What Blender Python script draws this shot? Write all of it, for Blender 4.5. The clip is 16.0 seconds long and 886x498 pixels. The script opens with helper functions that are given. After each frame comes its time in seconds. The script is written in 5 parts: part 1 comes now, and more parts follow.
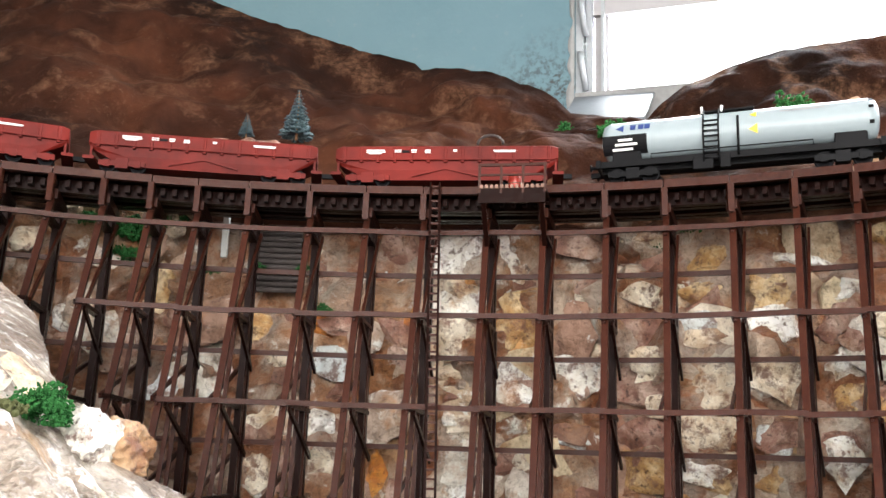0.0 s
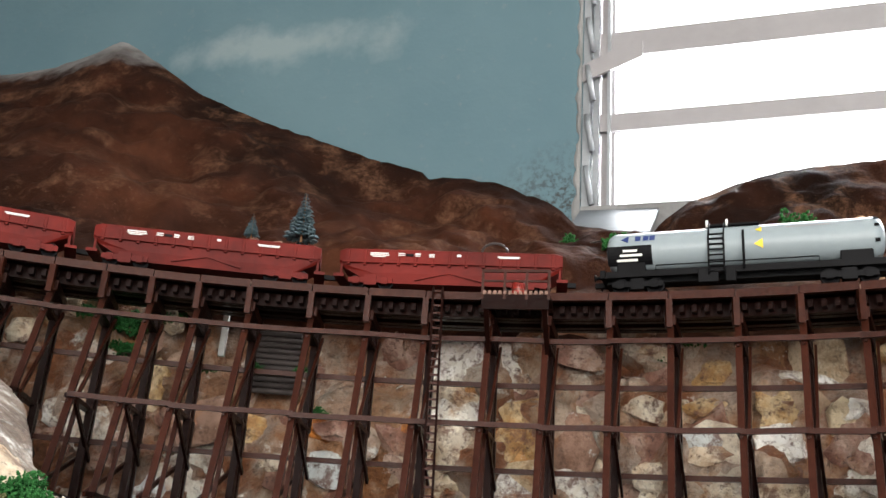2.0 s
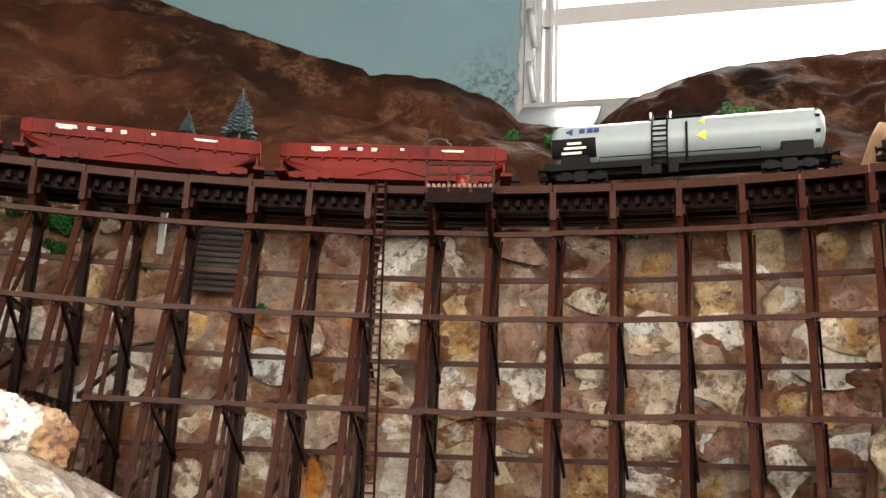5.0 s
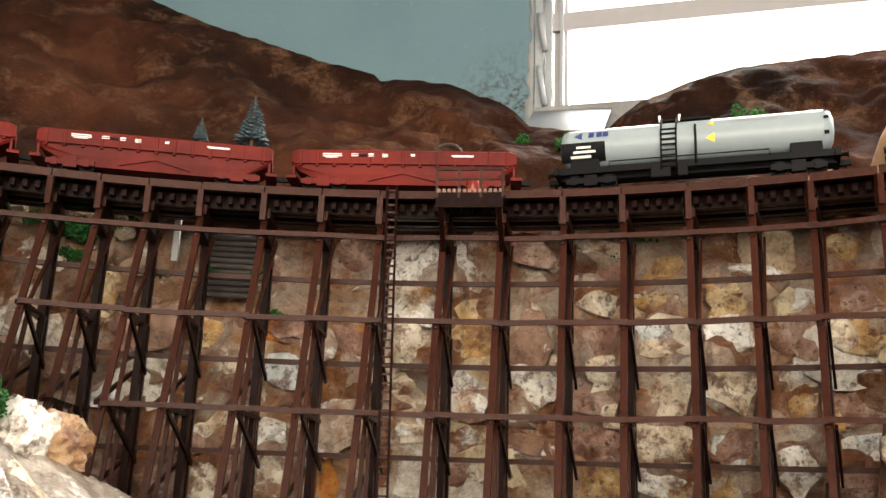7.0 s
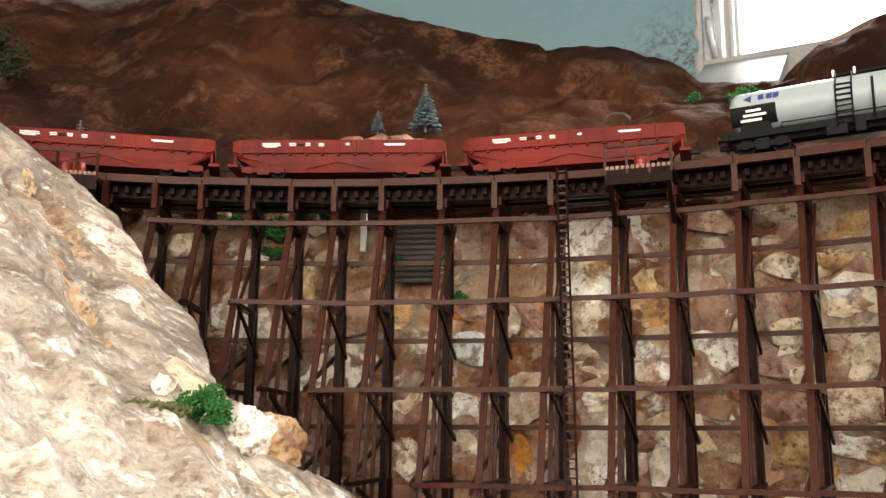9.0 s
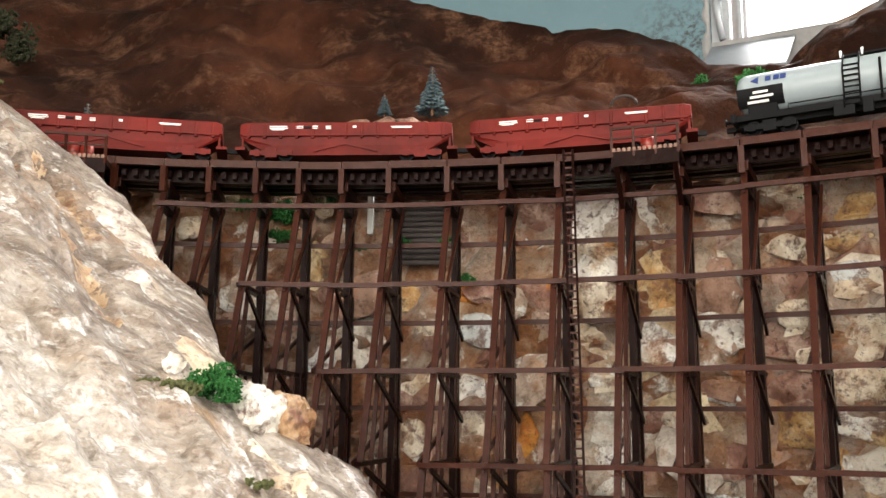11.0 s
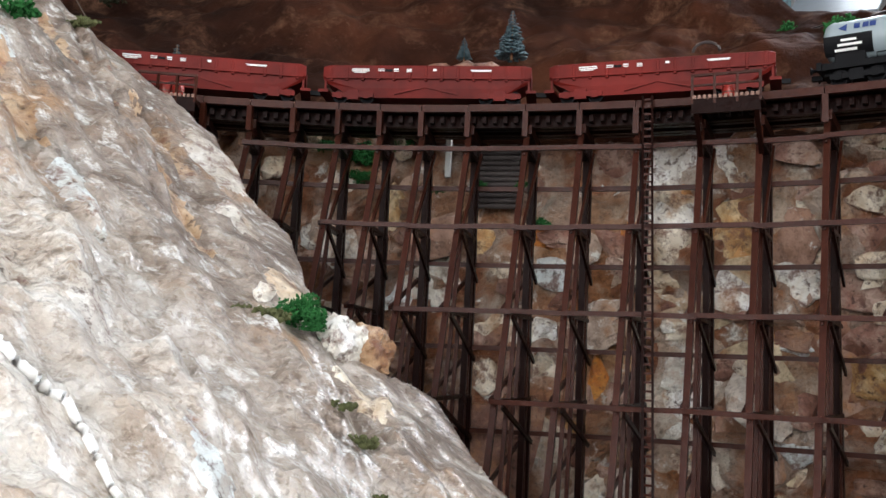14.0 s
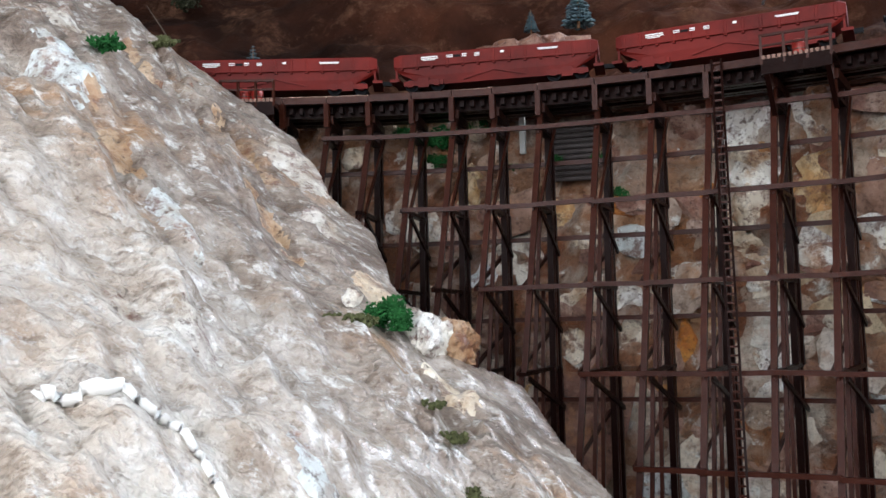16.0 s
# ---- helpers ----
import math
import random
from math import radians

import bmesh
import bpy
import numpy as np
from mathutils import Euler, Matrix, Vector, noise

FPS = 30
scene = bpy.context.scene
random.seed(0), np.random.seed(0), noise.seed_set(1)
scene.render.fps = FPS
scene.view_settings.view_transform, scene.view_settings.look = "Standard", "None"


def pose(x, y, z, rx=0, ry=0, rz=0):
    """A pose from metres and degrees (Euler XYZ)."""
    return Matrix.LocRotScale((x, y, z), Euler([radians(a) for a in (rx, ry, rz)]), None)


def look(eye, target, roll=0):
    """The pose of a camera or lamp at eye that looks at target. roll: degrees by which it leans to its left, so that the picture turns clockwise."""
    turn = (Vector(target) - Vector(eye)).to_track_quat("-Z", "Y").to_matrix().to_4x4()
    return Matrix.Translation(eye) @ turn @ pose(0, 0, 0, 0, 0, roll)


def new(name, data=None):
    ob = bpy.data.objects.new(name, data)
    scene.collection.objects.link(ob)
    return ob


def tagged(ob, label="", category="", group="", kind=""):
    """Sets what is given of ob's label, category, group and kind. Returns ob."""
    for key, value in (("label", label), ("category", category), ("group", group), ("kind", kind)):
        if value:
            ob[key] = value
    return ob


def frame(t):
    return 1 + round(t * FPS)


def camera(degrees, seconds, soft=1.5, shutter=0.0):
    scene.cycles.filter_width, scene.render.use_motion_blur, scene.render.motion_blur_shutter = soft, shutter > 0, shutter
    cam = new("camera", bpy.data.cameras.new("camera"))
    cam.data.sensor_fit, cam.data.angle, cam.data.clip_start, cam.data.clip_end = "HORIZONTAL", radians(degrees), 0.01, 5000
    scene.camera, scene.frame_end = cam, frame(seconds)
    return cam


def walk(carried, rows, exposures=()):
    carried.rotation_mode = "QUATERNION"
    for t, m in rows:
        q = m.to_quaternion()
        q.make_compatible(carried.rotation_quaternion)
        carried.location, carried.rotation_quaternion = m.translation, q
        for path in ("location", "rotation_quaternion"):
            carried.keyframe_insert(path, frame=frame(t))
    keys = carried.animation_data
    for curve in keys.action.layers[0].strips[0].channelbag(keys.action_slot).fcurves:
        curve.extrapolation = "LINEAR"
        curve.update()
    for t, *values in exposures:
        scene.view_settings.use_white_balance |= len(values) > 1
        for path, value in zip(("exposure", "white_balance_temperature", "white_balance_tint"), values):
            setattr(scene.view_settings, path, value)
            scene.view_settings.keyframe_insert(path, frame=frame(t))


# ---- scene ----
cam = camera(50.07, 16.0, soft=1.5)
PATH = [
    (0, (0.00006, 0.00001, 1.19995), (-0.00191, 0.58460, 1.33503), 1.98),
    (0.5, (-0.00155, 0.00486, 1.20039), (0.00240, 0.58102, 1.36777), 2.30),
    (1, (-0.00012, 0.00684, 1.19971), (0.00465, 0.57757, 1.38476), 2.67),
    (1.5, (-0.00047, 0.00856, 1.19618), (0.00310, 0.57696, 1.38830), 3.27),
    (2, (0.00067, 0.00682, 1.19604), (-0.00685, 0.57110, 1.39984), 4.09),
    (2.5, (0.00197, 0.00579, 1.19545), (-0.00953, 0.57135, 1.39546), 3.50),
    (3, (0.00362, 0.00754, 1.19878), (-0.00287, 0.58055, 1.37660), 3.35),
    (3.5, (0.00068, 0.01183, 1.19539), (0.01381, 0.59453, 1.33784), 2.61),
    (4, (0.00002, 0.01480, 1.19023), (0.03094, 0.59913, 1.32290), 2.59),
    (4.5, (-0.00040, 0.01526, 1.19097), (0.03313, 0.59597, 1.33812), 2.47),
    (7, (0.00108, 0.01049, 1.19056), (0.02562, 0.59073, 1.34128), 2.16),
    (7.5, (0.00510, -0.00396, 1.19719), (-0.03084, 0.58030, 1.32888), 0.83),
    (8, (0.00769, -0.01467, 1.20419), (-0.07787, 0.56717, 1.32310), -0.18),
    (10.5, (0.00849, -0.01511, 1.20295), (-0.08457, 0.56577, 1.32092), 0.57),
    (11, (0.00824, -0.01668, 1.20174), (-0.08744, 0.56552, 1.31077), 0.39),
    (11.5, (0.00846, -0.01875, 1.20449), (-0.09456, 0.56456, 1.30004), 0.50),
    (12, (0.00930, -0.02332, 1.20412), (-0.10856, 0.55860, 1.29059), 0.14),
    (12.5, (0.00761, -0.02379, 1.19812), (-0.12172, 0.55496, 1.28935), 1.17),
    (13, (0.00935, -0.02642, 1.20042), (-0.12825, 0.55187, 1.28198), 1.98),
    (13.5, (0.00755, -0.02549, 1.19490), (-0.13181, 0.55204, 1.27876), 2.76),
    (14, (0.00799, -0.02819, 1.19698), (-0.13261, 0.55029, 1.27174), 2.48),
    (14.5, (0.01242, -0.03402, 1.20236), (-0.14235, 0.54242, 1.26373), 1.46),
    (15, (0.01400, -0.03477, 1.20414), (-0.14985, 0.54005, 1.25639), 0.59),
    (15.5, (0.01658, -0.04279, 1.21069), (-0.16320, 0.52783, 1.25629), -0.69),
    (16, (0.01855, -0.04509, 1.21125), (-0.17715, 0.52013, 1.25850), -1.48),
]
EXPOSURES = [(0, 0.55, 6150, 10), (0.7, 0.3, 6100, 10), (1.5, -0.05, 6100, 10), (3.5, -0.05, 7000, 10), (4.5, 0.15, 6900, 10), (7.0, 0.12, 7100, 10), (8.0, 0.22, 7200, 10), (11, 0.20, 6650, 10), (12.3, 0.04, 6250, 10), (13.5, -0.28, 5950, 10), (16, -0.45, 5550, 10)]
walk(cam, [(t, look(eye, target, roll)) for t, eye, target, roll in PATH], EXPOSURES)

# ---- light ----
world = bpy.data.worlds.new("sky")
scene.world = world
world.use_nodes = True
wn = world.node_tree.nodes
sky = wn.new("ShaderNodeTexSky")
sky.sky_type = "NISHITA"
sky.sun_disc = False
sky.sun_elevation, sky.sun_rotation = radians(50), radians(150)
world.node_tree.links.new(sky.outputs[0], wn["Background"].inputs[0])
wn["Background"].inputs[1].default_value = 0.15


def area_lamp(name, eye, target, sx, sy, watts, color):
    lamp = bpy.data.lights.new(name, "AREA")
    lamp.shape, lamp.size, lamp.size_y, lamp.energy, lamp.color = "RECTANGLE", sx, sy, watts, color
    ob = new(name, lamp)
    ob.matrix_world = look(eye, target)
    return ob


# ---- plan ----
CX, CY = -0.0781, -0.0770      # centre of the curved trestle
NX, NY = 0.317, 0.948          # normal of the window wall
WALL_D = 0.90                  # its distance along that normal
TRACK_R, RAIL_Z = 0.683, 1.3775
ROOM_FLOOR, ROOM_TOP = 0.0, 2.45


def cyl(deg, r, z):
    a = radians(deg)
    return Vector((CX + r * math.sin(a), CY + r * math.cos(a), z))


def wallp(u, d, z):
    """A point by its way along the window wall, its distance and height."""
    return Vector((u * NY + d * NX, -u * NX + d * NY, z))


def lerp_table(rows, x):
    if x <= rows[0][0]:
        return rows[0][1]
    for (a, va), (b, vb) in zip(rows, rows[1:]):
        if x <= b:
            return va + (vb - va) * (x - a) / (b - a)
    return rows[-1][1]


def fbm(p, scale, octaves=4, seed=0.0):
    return noise.fractal(Vector(p) * scale + Vector((seed, seed * 1.7, -seed)), 1.0, 2.0, octaves)


# ---- materials ----
def nodes_of(name, rough=0.8, metal=0.0):
    m = bpy.data.materials.new(name)
    m.use_nodes = True
    nt = m.node_tree
    b = nt.nodes["Principled BSDF"]
    b.inputs["Roughness"].default_value, b.inputs["Metallic"].default_value = rough, metal
    return m, nt, b


def ramp(nt, fac, stops):
    r = nt.nodes.new("ShaderNodeValToRGB")
    while len(r.color_ramp.elements) < len(stops):
        r.color_ramp.elements.new(0.5)
    for e, (p, c) in zip(r.color_ramp.elements, stops):
        e.position, e.color = p, (*c, 1) if len(c) == 3 else c
    nt.links.new(fac, r.inputs[0])
    return r.outputs[0]


def coords(nt, generated=False):
    tc = nt.nodes.new("ShaderNodeTexCoord")
    if generated:
        return tc.outputs["Object"]
    g = nt.nodes.new("ShaderNodeNewGeometry")
    return g.outputs["Position"]


def tex_noise(nt, vec, scale, detail=4, rough=0.55, distortion=0.0):
    n = nt.nodes.new("ShaderNodeTexNoise")
    n.inputs["Scale"].default_value, n.inputs["Detail"].default_value = scale, detail
    n.inputs["Roughness"].default_value, n.inputs["Distortion"].default_value = rough, distortion
    nt.links.new(vec, n.inputs["Vector"])
    return n.outputs[0]


def tex_voronoi(nt, vec, scale, output="Color", feature="F1"):
    n = nt.nodes.new("ShaderNodeTexVoronoi")
    n.feature = feature
    n.inputs["Scale"].default_value = scale
    nt.links.new(vec, n.inputs["Vector"])
    return n.outputs[output]


def mix(nt, fac, a, b, kind="MIX"):
    n = nt.nodes.new("ShaderNodeMix")
    n.data_type, n.blend_type = "RGBA", kind
    for sock, v in ((n.inputs["Factor"], fac), (n.inputs[6], a), (n.inputs[7], b)):
        if isinstance(v, bpy.types.NodeSocket):
            nt.links.new(v, sock)
        else:
            sock.default_value = v if isinstance(v, (int, float)) else (*v, 1)
    return n.outputs[2]


def bump(nt, b, height, strength, distance):
    n = nt.nodes.new("ShaderNodeBump")
    n.inputs["Strength"].default_value, n.inputs["Distance"].default_value = strength, distance
    nt.links.new(height, n.inputs["Height"])
    nt.links.new(n.outputs[0], b.inputs["Normal"])


def painted(name, color, dark=0.75, rough=0.5, metal=0.0, scale=120, relief=0.0003, spec=0.35):
    """Paint or plastic with faint grime at two scales."""
    m, nt, b = nodes_of(name, rough, metal)
    b.inputs["Specular IOR Level"].default_value = spec
    v = coords(nt)
    n1, n2 = tex_noise(nt, v, scale * 0.25, 3), tex_noise(nt, v, scale * 3, 3)
    lo = tuple(c * dark for c in color)
    c1 = ramp(nt, n1, [(0.35, lo), (0.62, color)])
    c2 = mix(nt, 0.25, c1, ramp(nt, n2, [(0.3, lo), (0.7, tuple(min(1, c * 1.12) for c in color))]))
    nt.links.new(c2, b.inputs["Base Color"])
    bump(nt, b, n2, 0.25, relief)
    return m


def wood_paint(name, color, light, gloss=0.05):
    m, nt, b = nodes_of(name, 0.28)
    b.inputs["Specular IOR Level"].default_value = gloss
    v = coords(nt)
    info = nt.nodes.new("ShaderNodeObjectInfo")
    n1 = tex_noise(nt, v, 60, 4)
    n2 = tex_noise(nt, v, 420, 4, 0.6)
    c1 = ramp(nt, n1, [(0.3, tuple(c * 0.55 for c in color)), (0.6, color), (0.8, light)])
    c2 = mix(nt, 0.35, c1, ramp(nt, n2, [(0.35, tuple(c * 0.5 for c in color)), (0.7, light)]))
    c3 = mix(nt, 0.5, c2, ramp(nt, info.outputs["Random"], [(0.0, tuple(c * 0.75 for c in color)), (1.0, tuple(c * 1.25 for c in color))]))
    nt.links.new(c3, b.inputs["Base Color"])
    bump(nt, b, n2, 0.5, 0.0006)
    return m


def crackle(nt, v, c, amount=0.8):
    """Dark crisp pits and hairlines of broken stone, at two sizes."""
    n1, n2 = tex_noise(nt, v, 120, 9, 0.74, 0.4), tex_noise(nt, v, 330, 7, 0.72)
    c = mix(nt, amount, c, ramp(nt, n1, [(0.36, (0.14, 0.085, 0.055)), (0.46, (1, 1, 1))]), "MULTIPLY")
    c = mix(nt, amount * 0.8, c, ramp(nt, n2, [(0.36, (0.28, 0.21, 0.16)), (0.45, (1, 1, 1))]), "MULTIPLY")
    return c, n1


def rock_mat(name, stops, soil, cell=26, ao_white=0.3, bright=1.0):
    """Broken stone: one tint per block, veins, pale crusts and brown soil in the low places."""
    m, nt, b = nodes_of(name, 0.34)
    v = coords(nt)
    warp = nt.nodes.new("ShaderNodeMix")
    warp.data_type = "VECTOR"
    warp.inputs["Factor"].default_value = 0.035
    noise_c = nt.nodes.new("ShaderNodeTexNoise")
    noise_c.inputs["Scale"].default_value, noise_c.inputs["Detail"].default_value = 22, 3
    nt.links.new(v, noise_c.inputs["Vector"])
    nt.links.new(v, warp.inputs[4])
    nt.links.new(noise_c.outputs["Color"], warp.inputs[5])
    vec = warp.outputs[1]
    sep = nt.nodes.new("ShaderNodeSeparateColor")
    nt.links.new(tex_voronoi(nt, vec, cell), sep.inputs[0])
    base = ramp(nt, sep.outputs[0], stops)
    fine = tex_noise(nt, v, 110, 7, 0.68)
    mid = tex_noise(nt, v, 34, 6, 0.66)
    grain = tex_noise(nt, v, 620, 4, 0.6)
    c = mix(nt, 0.5, base, ramp(nt, mid, [(0.30, soil), (0.45, stops[len(stops) // 2][1]), (0.62, stops[-1][1])]))
    dark = ramp(nt, fine, [(0.30, (0.42, 0.36, 0.30)), (0.48, (1, 1, 1))])
    c = mix(nt, 0.55, c, dark, "MULTIPLY")
    c = mix(nt, 0.5, c, ramp(nt, grain, [(0.3, (0.62, 0.6, 0.57)), (0.6, (1.0, 1.0, 1.0))]), "MULTIPLY")
    crust = ramp(nt, tex_noise(nt, v, 48, 6, 0.7), [(0.60, (0, 0, 0)), (0.68, (1, 1, 1))])
    c = mix(nt, crust, c, (0.80 * bright, 0.79 * bright, 0.74 * bright))
    c, _ = crackle(nt, v, c, 0.6)
    nt.links.new(c, b.inputs["Base Color"])
    add = nt.nodes.new("ShaderNodeMath")
    add.operation = "MULTIPLY_ADD"
    nt.links.new(grain, add.inputs[0])
    add.inputs[1].default_value = 0.35
    nt.links.new(fine, add.inputs[2])
    bump(nt, b, add.outputs[0], 1.0, 0.006)
    return m


M = {}
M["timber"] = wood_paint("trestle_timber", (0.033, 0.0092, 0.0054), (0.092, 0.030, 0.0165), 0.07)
# darkened copy: shade among rear legs and under the deck is in its colour
M["timber_dark_shade"] = wood_paint("dark_shade_timber", (0.0085, 0.0028, 0.0021), (0.020, 0.0066, 0.0045), 0.025)
M["rail"] = painted("rail_metal", (0.20, 0.13, 0.10), 0.6, 0.4, 0.7)
M["rock"] = rock_mat("face_rock", [(0.0, (0.14, 0.048, 0.029)), (0.25, (0.23, 0.098, 0.064)), (0.42, (0.34, 0.20, 0.13)), (0.52, (0.36, 0.145, 0.045)), (0.62, (0.47, 0.34, 0.235)), (0.76, (0.25, 0.145, 0.11)), (0.9, (0.68, 0.61, 0.51))], (0.135, 0.050, 0.030), 24)


def slope_mat():
    """Pale pinkish plaster rock: chipped facets, layered folds, ochre stains, white crusts and thin cracks."""
    m, nt, b = nodes_of("slope_rock", 0.45)
    v = coords(nt)
    mp = nt.nodes.new("ShaderNodeMapping")
    mp.vector_type = "POINT"
    mp.inputs["Rotation"].default_value = (0, 0, radians(29))
    mp.inputs["Scale"].default_value = (0.42, 1.0, 1.0)
    nt.links.new(v, mp.inputs["Vector"])
    q = mp.outputs[0]
    big, folds = tex_noise(nt, v, 10, 5, 0.6), tex_noise(nt, q, 55, 6, 0.62)
    fine, grain = tex_noise(nt, v, 210, 6, 0.66), tex_noise(nt, v, 760, 4, 0.6)
    tan = ramp(nt, folds, [(0.30, (0.115, 0.078, 0.054)), (0.45, (0.225, 0.168, 0.130)), (0.58, (0.335, 0.272, 0.222)), (0.72, (0.58, 0.52, 0.455))])
    pale = ramp(nt, folds, [(0.30, (0.40, 0.315, 0.245)), (0.44, (0.585, 0.505, 0.42)), (0.58, (0.71, 0.655, 0.58)), (0.72, (0.84, 0.82, 0.78))])
    # whiter foot, tan crest: the light's fall-off up the slope is in this colour
    sep = nt.nodes.new("ShaderNodeSeparateXYZ")
    nt.links.new(v, sep.inputs[0])
    warp = nt.nodes.new("ShaderNodeMath")
    warp.operation = "MULTIPLY_ADD"
    nt.links.new(big, warp.inputs[0])
    warp.inputs[1].default_value = 0.30
    nt.links.new(sep.outputs[1], warp.inputs[2])
    rng = nt.nodes.new("ShaderNodeMapRange")
    rng.inputs[1].default_value, rng.inputs[2].default_value = 0.31, 0.47
    nt.links.new(warp.outputs[0], rng.inputs[0])
    c = mix(nt, rng.outputs[0], pale, tan)
    stain = ramp(nt, tex_noise(nt, q, 19, 6, 0.66), [(0.56, (0, 0, 0)), (0.68, (0.75, 0.75, 0.75))])
    c = mix(nt, stain, c, (0.42, 0.235, 0.105))
    grey = ramp(nt, tex_noise(nt, v, 23, 6, 0.66), [(0.58, (0, 0, 0)), (0.70, (0.6, 0.6, 0.6))])
    c = mix(nt, grey, c, (0.40, 0.37, 0.34))
    chips = nt.nodes.new("ShaderNodeSeparateColor")
    nt.links.new(tex_voronoi(nt, mix(nt, 0.02, v, noise_color(nt, v, 110)), 130), chips.inputs[0])
    c = mix(nt, 0.55, c, ramp(nt, chips.outputs[0], [(0.0, (0.62, 0.56, 0.50)), (0.4, (0.92, 0.90, 0.88)), (1.0, (1.06, 1.06, 1.06))]), "MULTIPLY")
    c = mix(nt, 0.7, c, ramp(nt, fine, [(0.36, (0.42, 0.35, 0.29)), (0.47, (1, 1, 1))]), "MULTIPLY")
    c = mix(nt, 0.3, c, ramp(nt, grain, [(0.3, (0.66, 0.64, 0.62)), (0.6, (1, 1, 1))]), "MULTIPLY")
    crust = ramp(nt, tex_noise(nt, q, 120, 8, 0.76), [(0.54, (0, 0, 0)), (0.64, (0.75, 0.75, 0.75))])
    c = mix(nt, crust, c, (0.80, 0.79, 0.76))
    gap = ramp(nt, tex_voronoi(nt, mix(nt, 0.05, q, noise_color(nt, v, 40)), 22, "Distance", "DISTANCE_TO_EDGE"), [(0.0, (0.30, 0.22, 0.17)), (0.022, (1, 1, 1))])
    c = mix(nt, 0.25, c, gap, "MULTIPLY")
    nt.links.new(c, b.inputs["Base Color"])
    # the varnish on the plaster glints
    b.inputs["Coat Weight"].default_value, b.inputs["Coat Roughness"].default_value = 0.5, 0.25
    h = mix(nt, 0.35, folds, fine)
    h = mix(nt, 0.30, h, chips.outputs[1])
    h = mix(nt, 0.30, h, tex_voronoi(nt, mix(nt, 0.01, v, noise_color(nt, v, 160)), 260, "Distance"))
    h = mix(nt, 0.15, h, grain)
    bump(nt, b, h, 1.0, 0.0085)
    return m


def noise_color(nt, vec, scale):
    n = nt.nodes.new("ShaderNodeTexNoise")
    n.inputs["Scale"].default_value = scale
    nt.links.new(vec, n.inputs["Vector"])
    return n.outputs["Color"]


M["near_rock"] = slope_mat()
def hill_mat():
    """Sponged red-brown paint: dark and light fields, soft tan dabs, a little grit."""
    m, nt, b = nodes_of("hill_paint", 0.9)
    b.inputs["Specular IOR Level"].default_value = 0.08
    v = coords(nt)
    n1, n2, n3 = tex_noise(nt, v, 4.5, 3, 0.5), tex_noise(nt, v, 24, 7, 0.68), tex_noise(nt, v, 260, 5, 0.65)
    c = ramp(nt, n1, [(0.32, (0.009, 0.0036, 0.0023)), (0.48, (0.026, 0.0088, 0.0046)), (0.60, (0.042, 0.0142, 0.0070)), (0.74, (0.056, 0.0200, 0.0100))])
    c = mix(nt, 0.75, c, ramp(nt, n2, [(0.32, (0.40, 0.36, 0.34)), (0.5, (0.9, 0.9, 0.9)), (0.68, (1.5, 1.45, 1.4))]), "MULTIPLY")
    dabs = ramp(nt, tex_noise(nt, v, 17, 8, 0.74), [(0.50, (0, 0, 0)), (0.64, (0.8, 0.8, 0.8))])
    dabs = mix(nt, 1.0, dabs, ramp(nt, tex_noise(nt, v, 150, 7, 0.75), [(0.38, (0.1, 0.1, 0.1)), (0.58, (1, 1, 1))]), "MULTIPLY")
    c = mix(nt, dabs, c, (0.125, 0.063, 0.036))
    grit = mix(nt, 1.0, ramp(nt, tex_noise(nt, v, 9, 3), [(0.48, (0, 0, 0)), (0.60, (1, 1, 1))]), ramp(nt, n3, [(0.60, (0, 0, 0)), (0.70, (0.5, 0.5, 0.5))]), "MULTIPLY")
    c = mix(nt, grit, c, (0.13, 0.078, 0.05))
    # whitewash on the summit
    sep = nt.nodes.new("ShaderNodeSeparateXYZ")
    nt.links.new(v, sep.inputs[0])
    add = nt.nodes.new("ShaderNodeMath")
    add.operation = "MULTIPLY_ADD"
    nt.links.new(n2, add.inputs[0])
    add.inputs[1].default_value = 0.10
    nt.links.new(sep.outputs[2], add.inputs[2])
    rng = nt.nodes.new("ShaderNodeMapRange")
    rng.inputs[1].default_value, rng.inputs[2].default_value = 1.815, 1.875
    nt.links.new(add.outputs[0], rng.inputs[0])
    c = mix(nt, rng.outputs[0], c, (0.24, 0.24, 0.24))
    nt.links.new(c, b.inputs["Base Color"])
    bump(nt, b, mix(nt, 0.5, n2, n3), 0.6, 0.004)
    return m


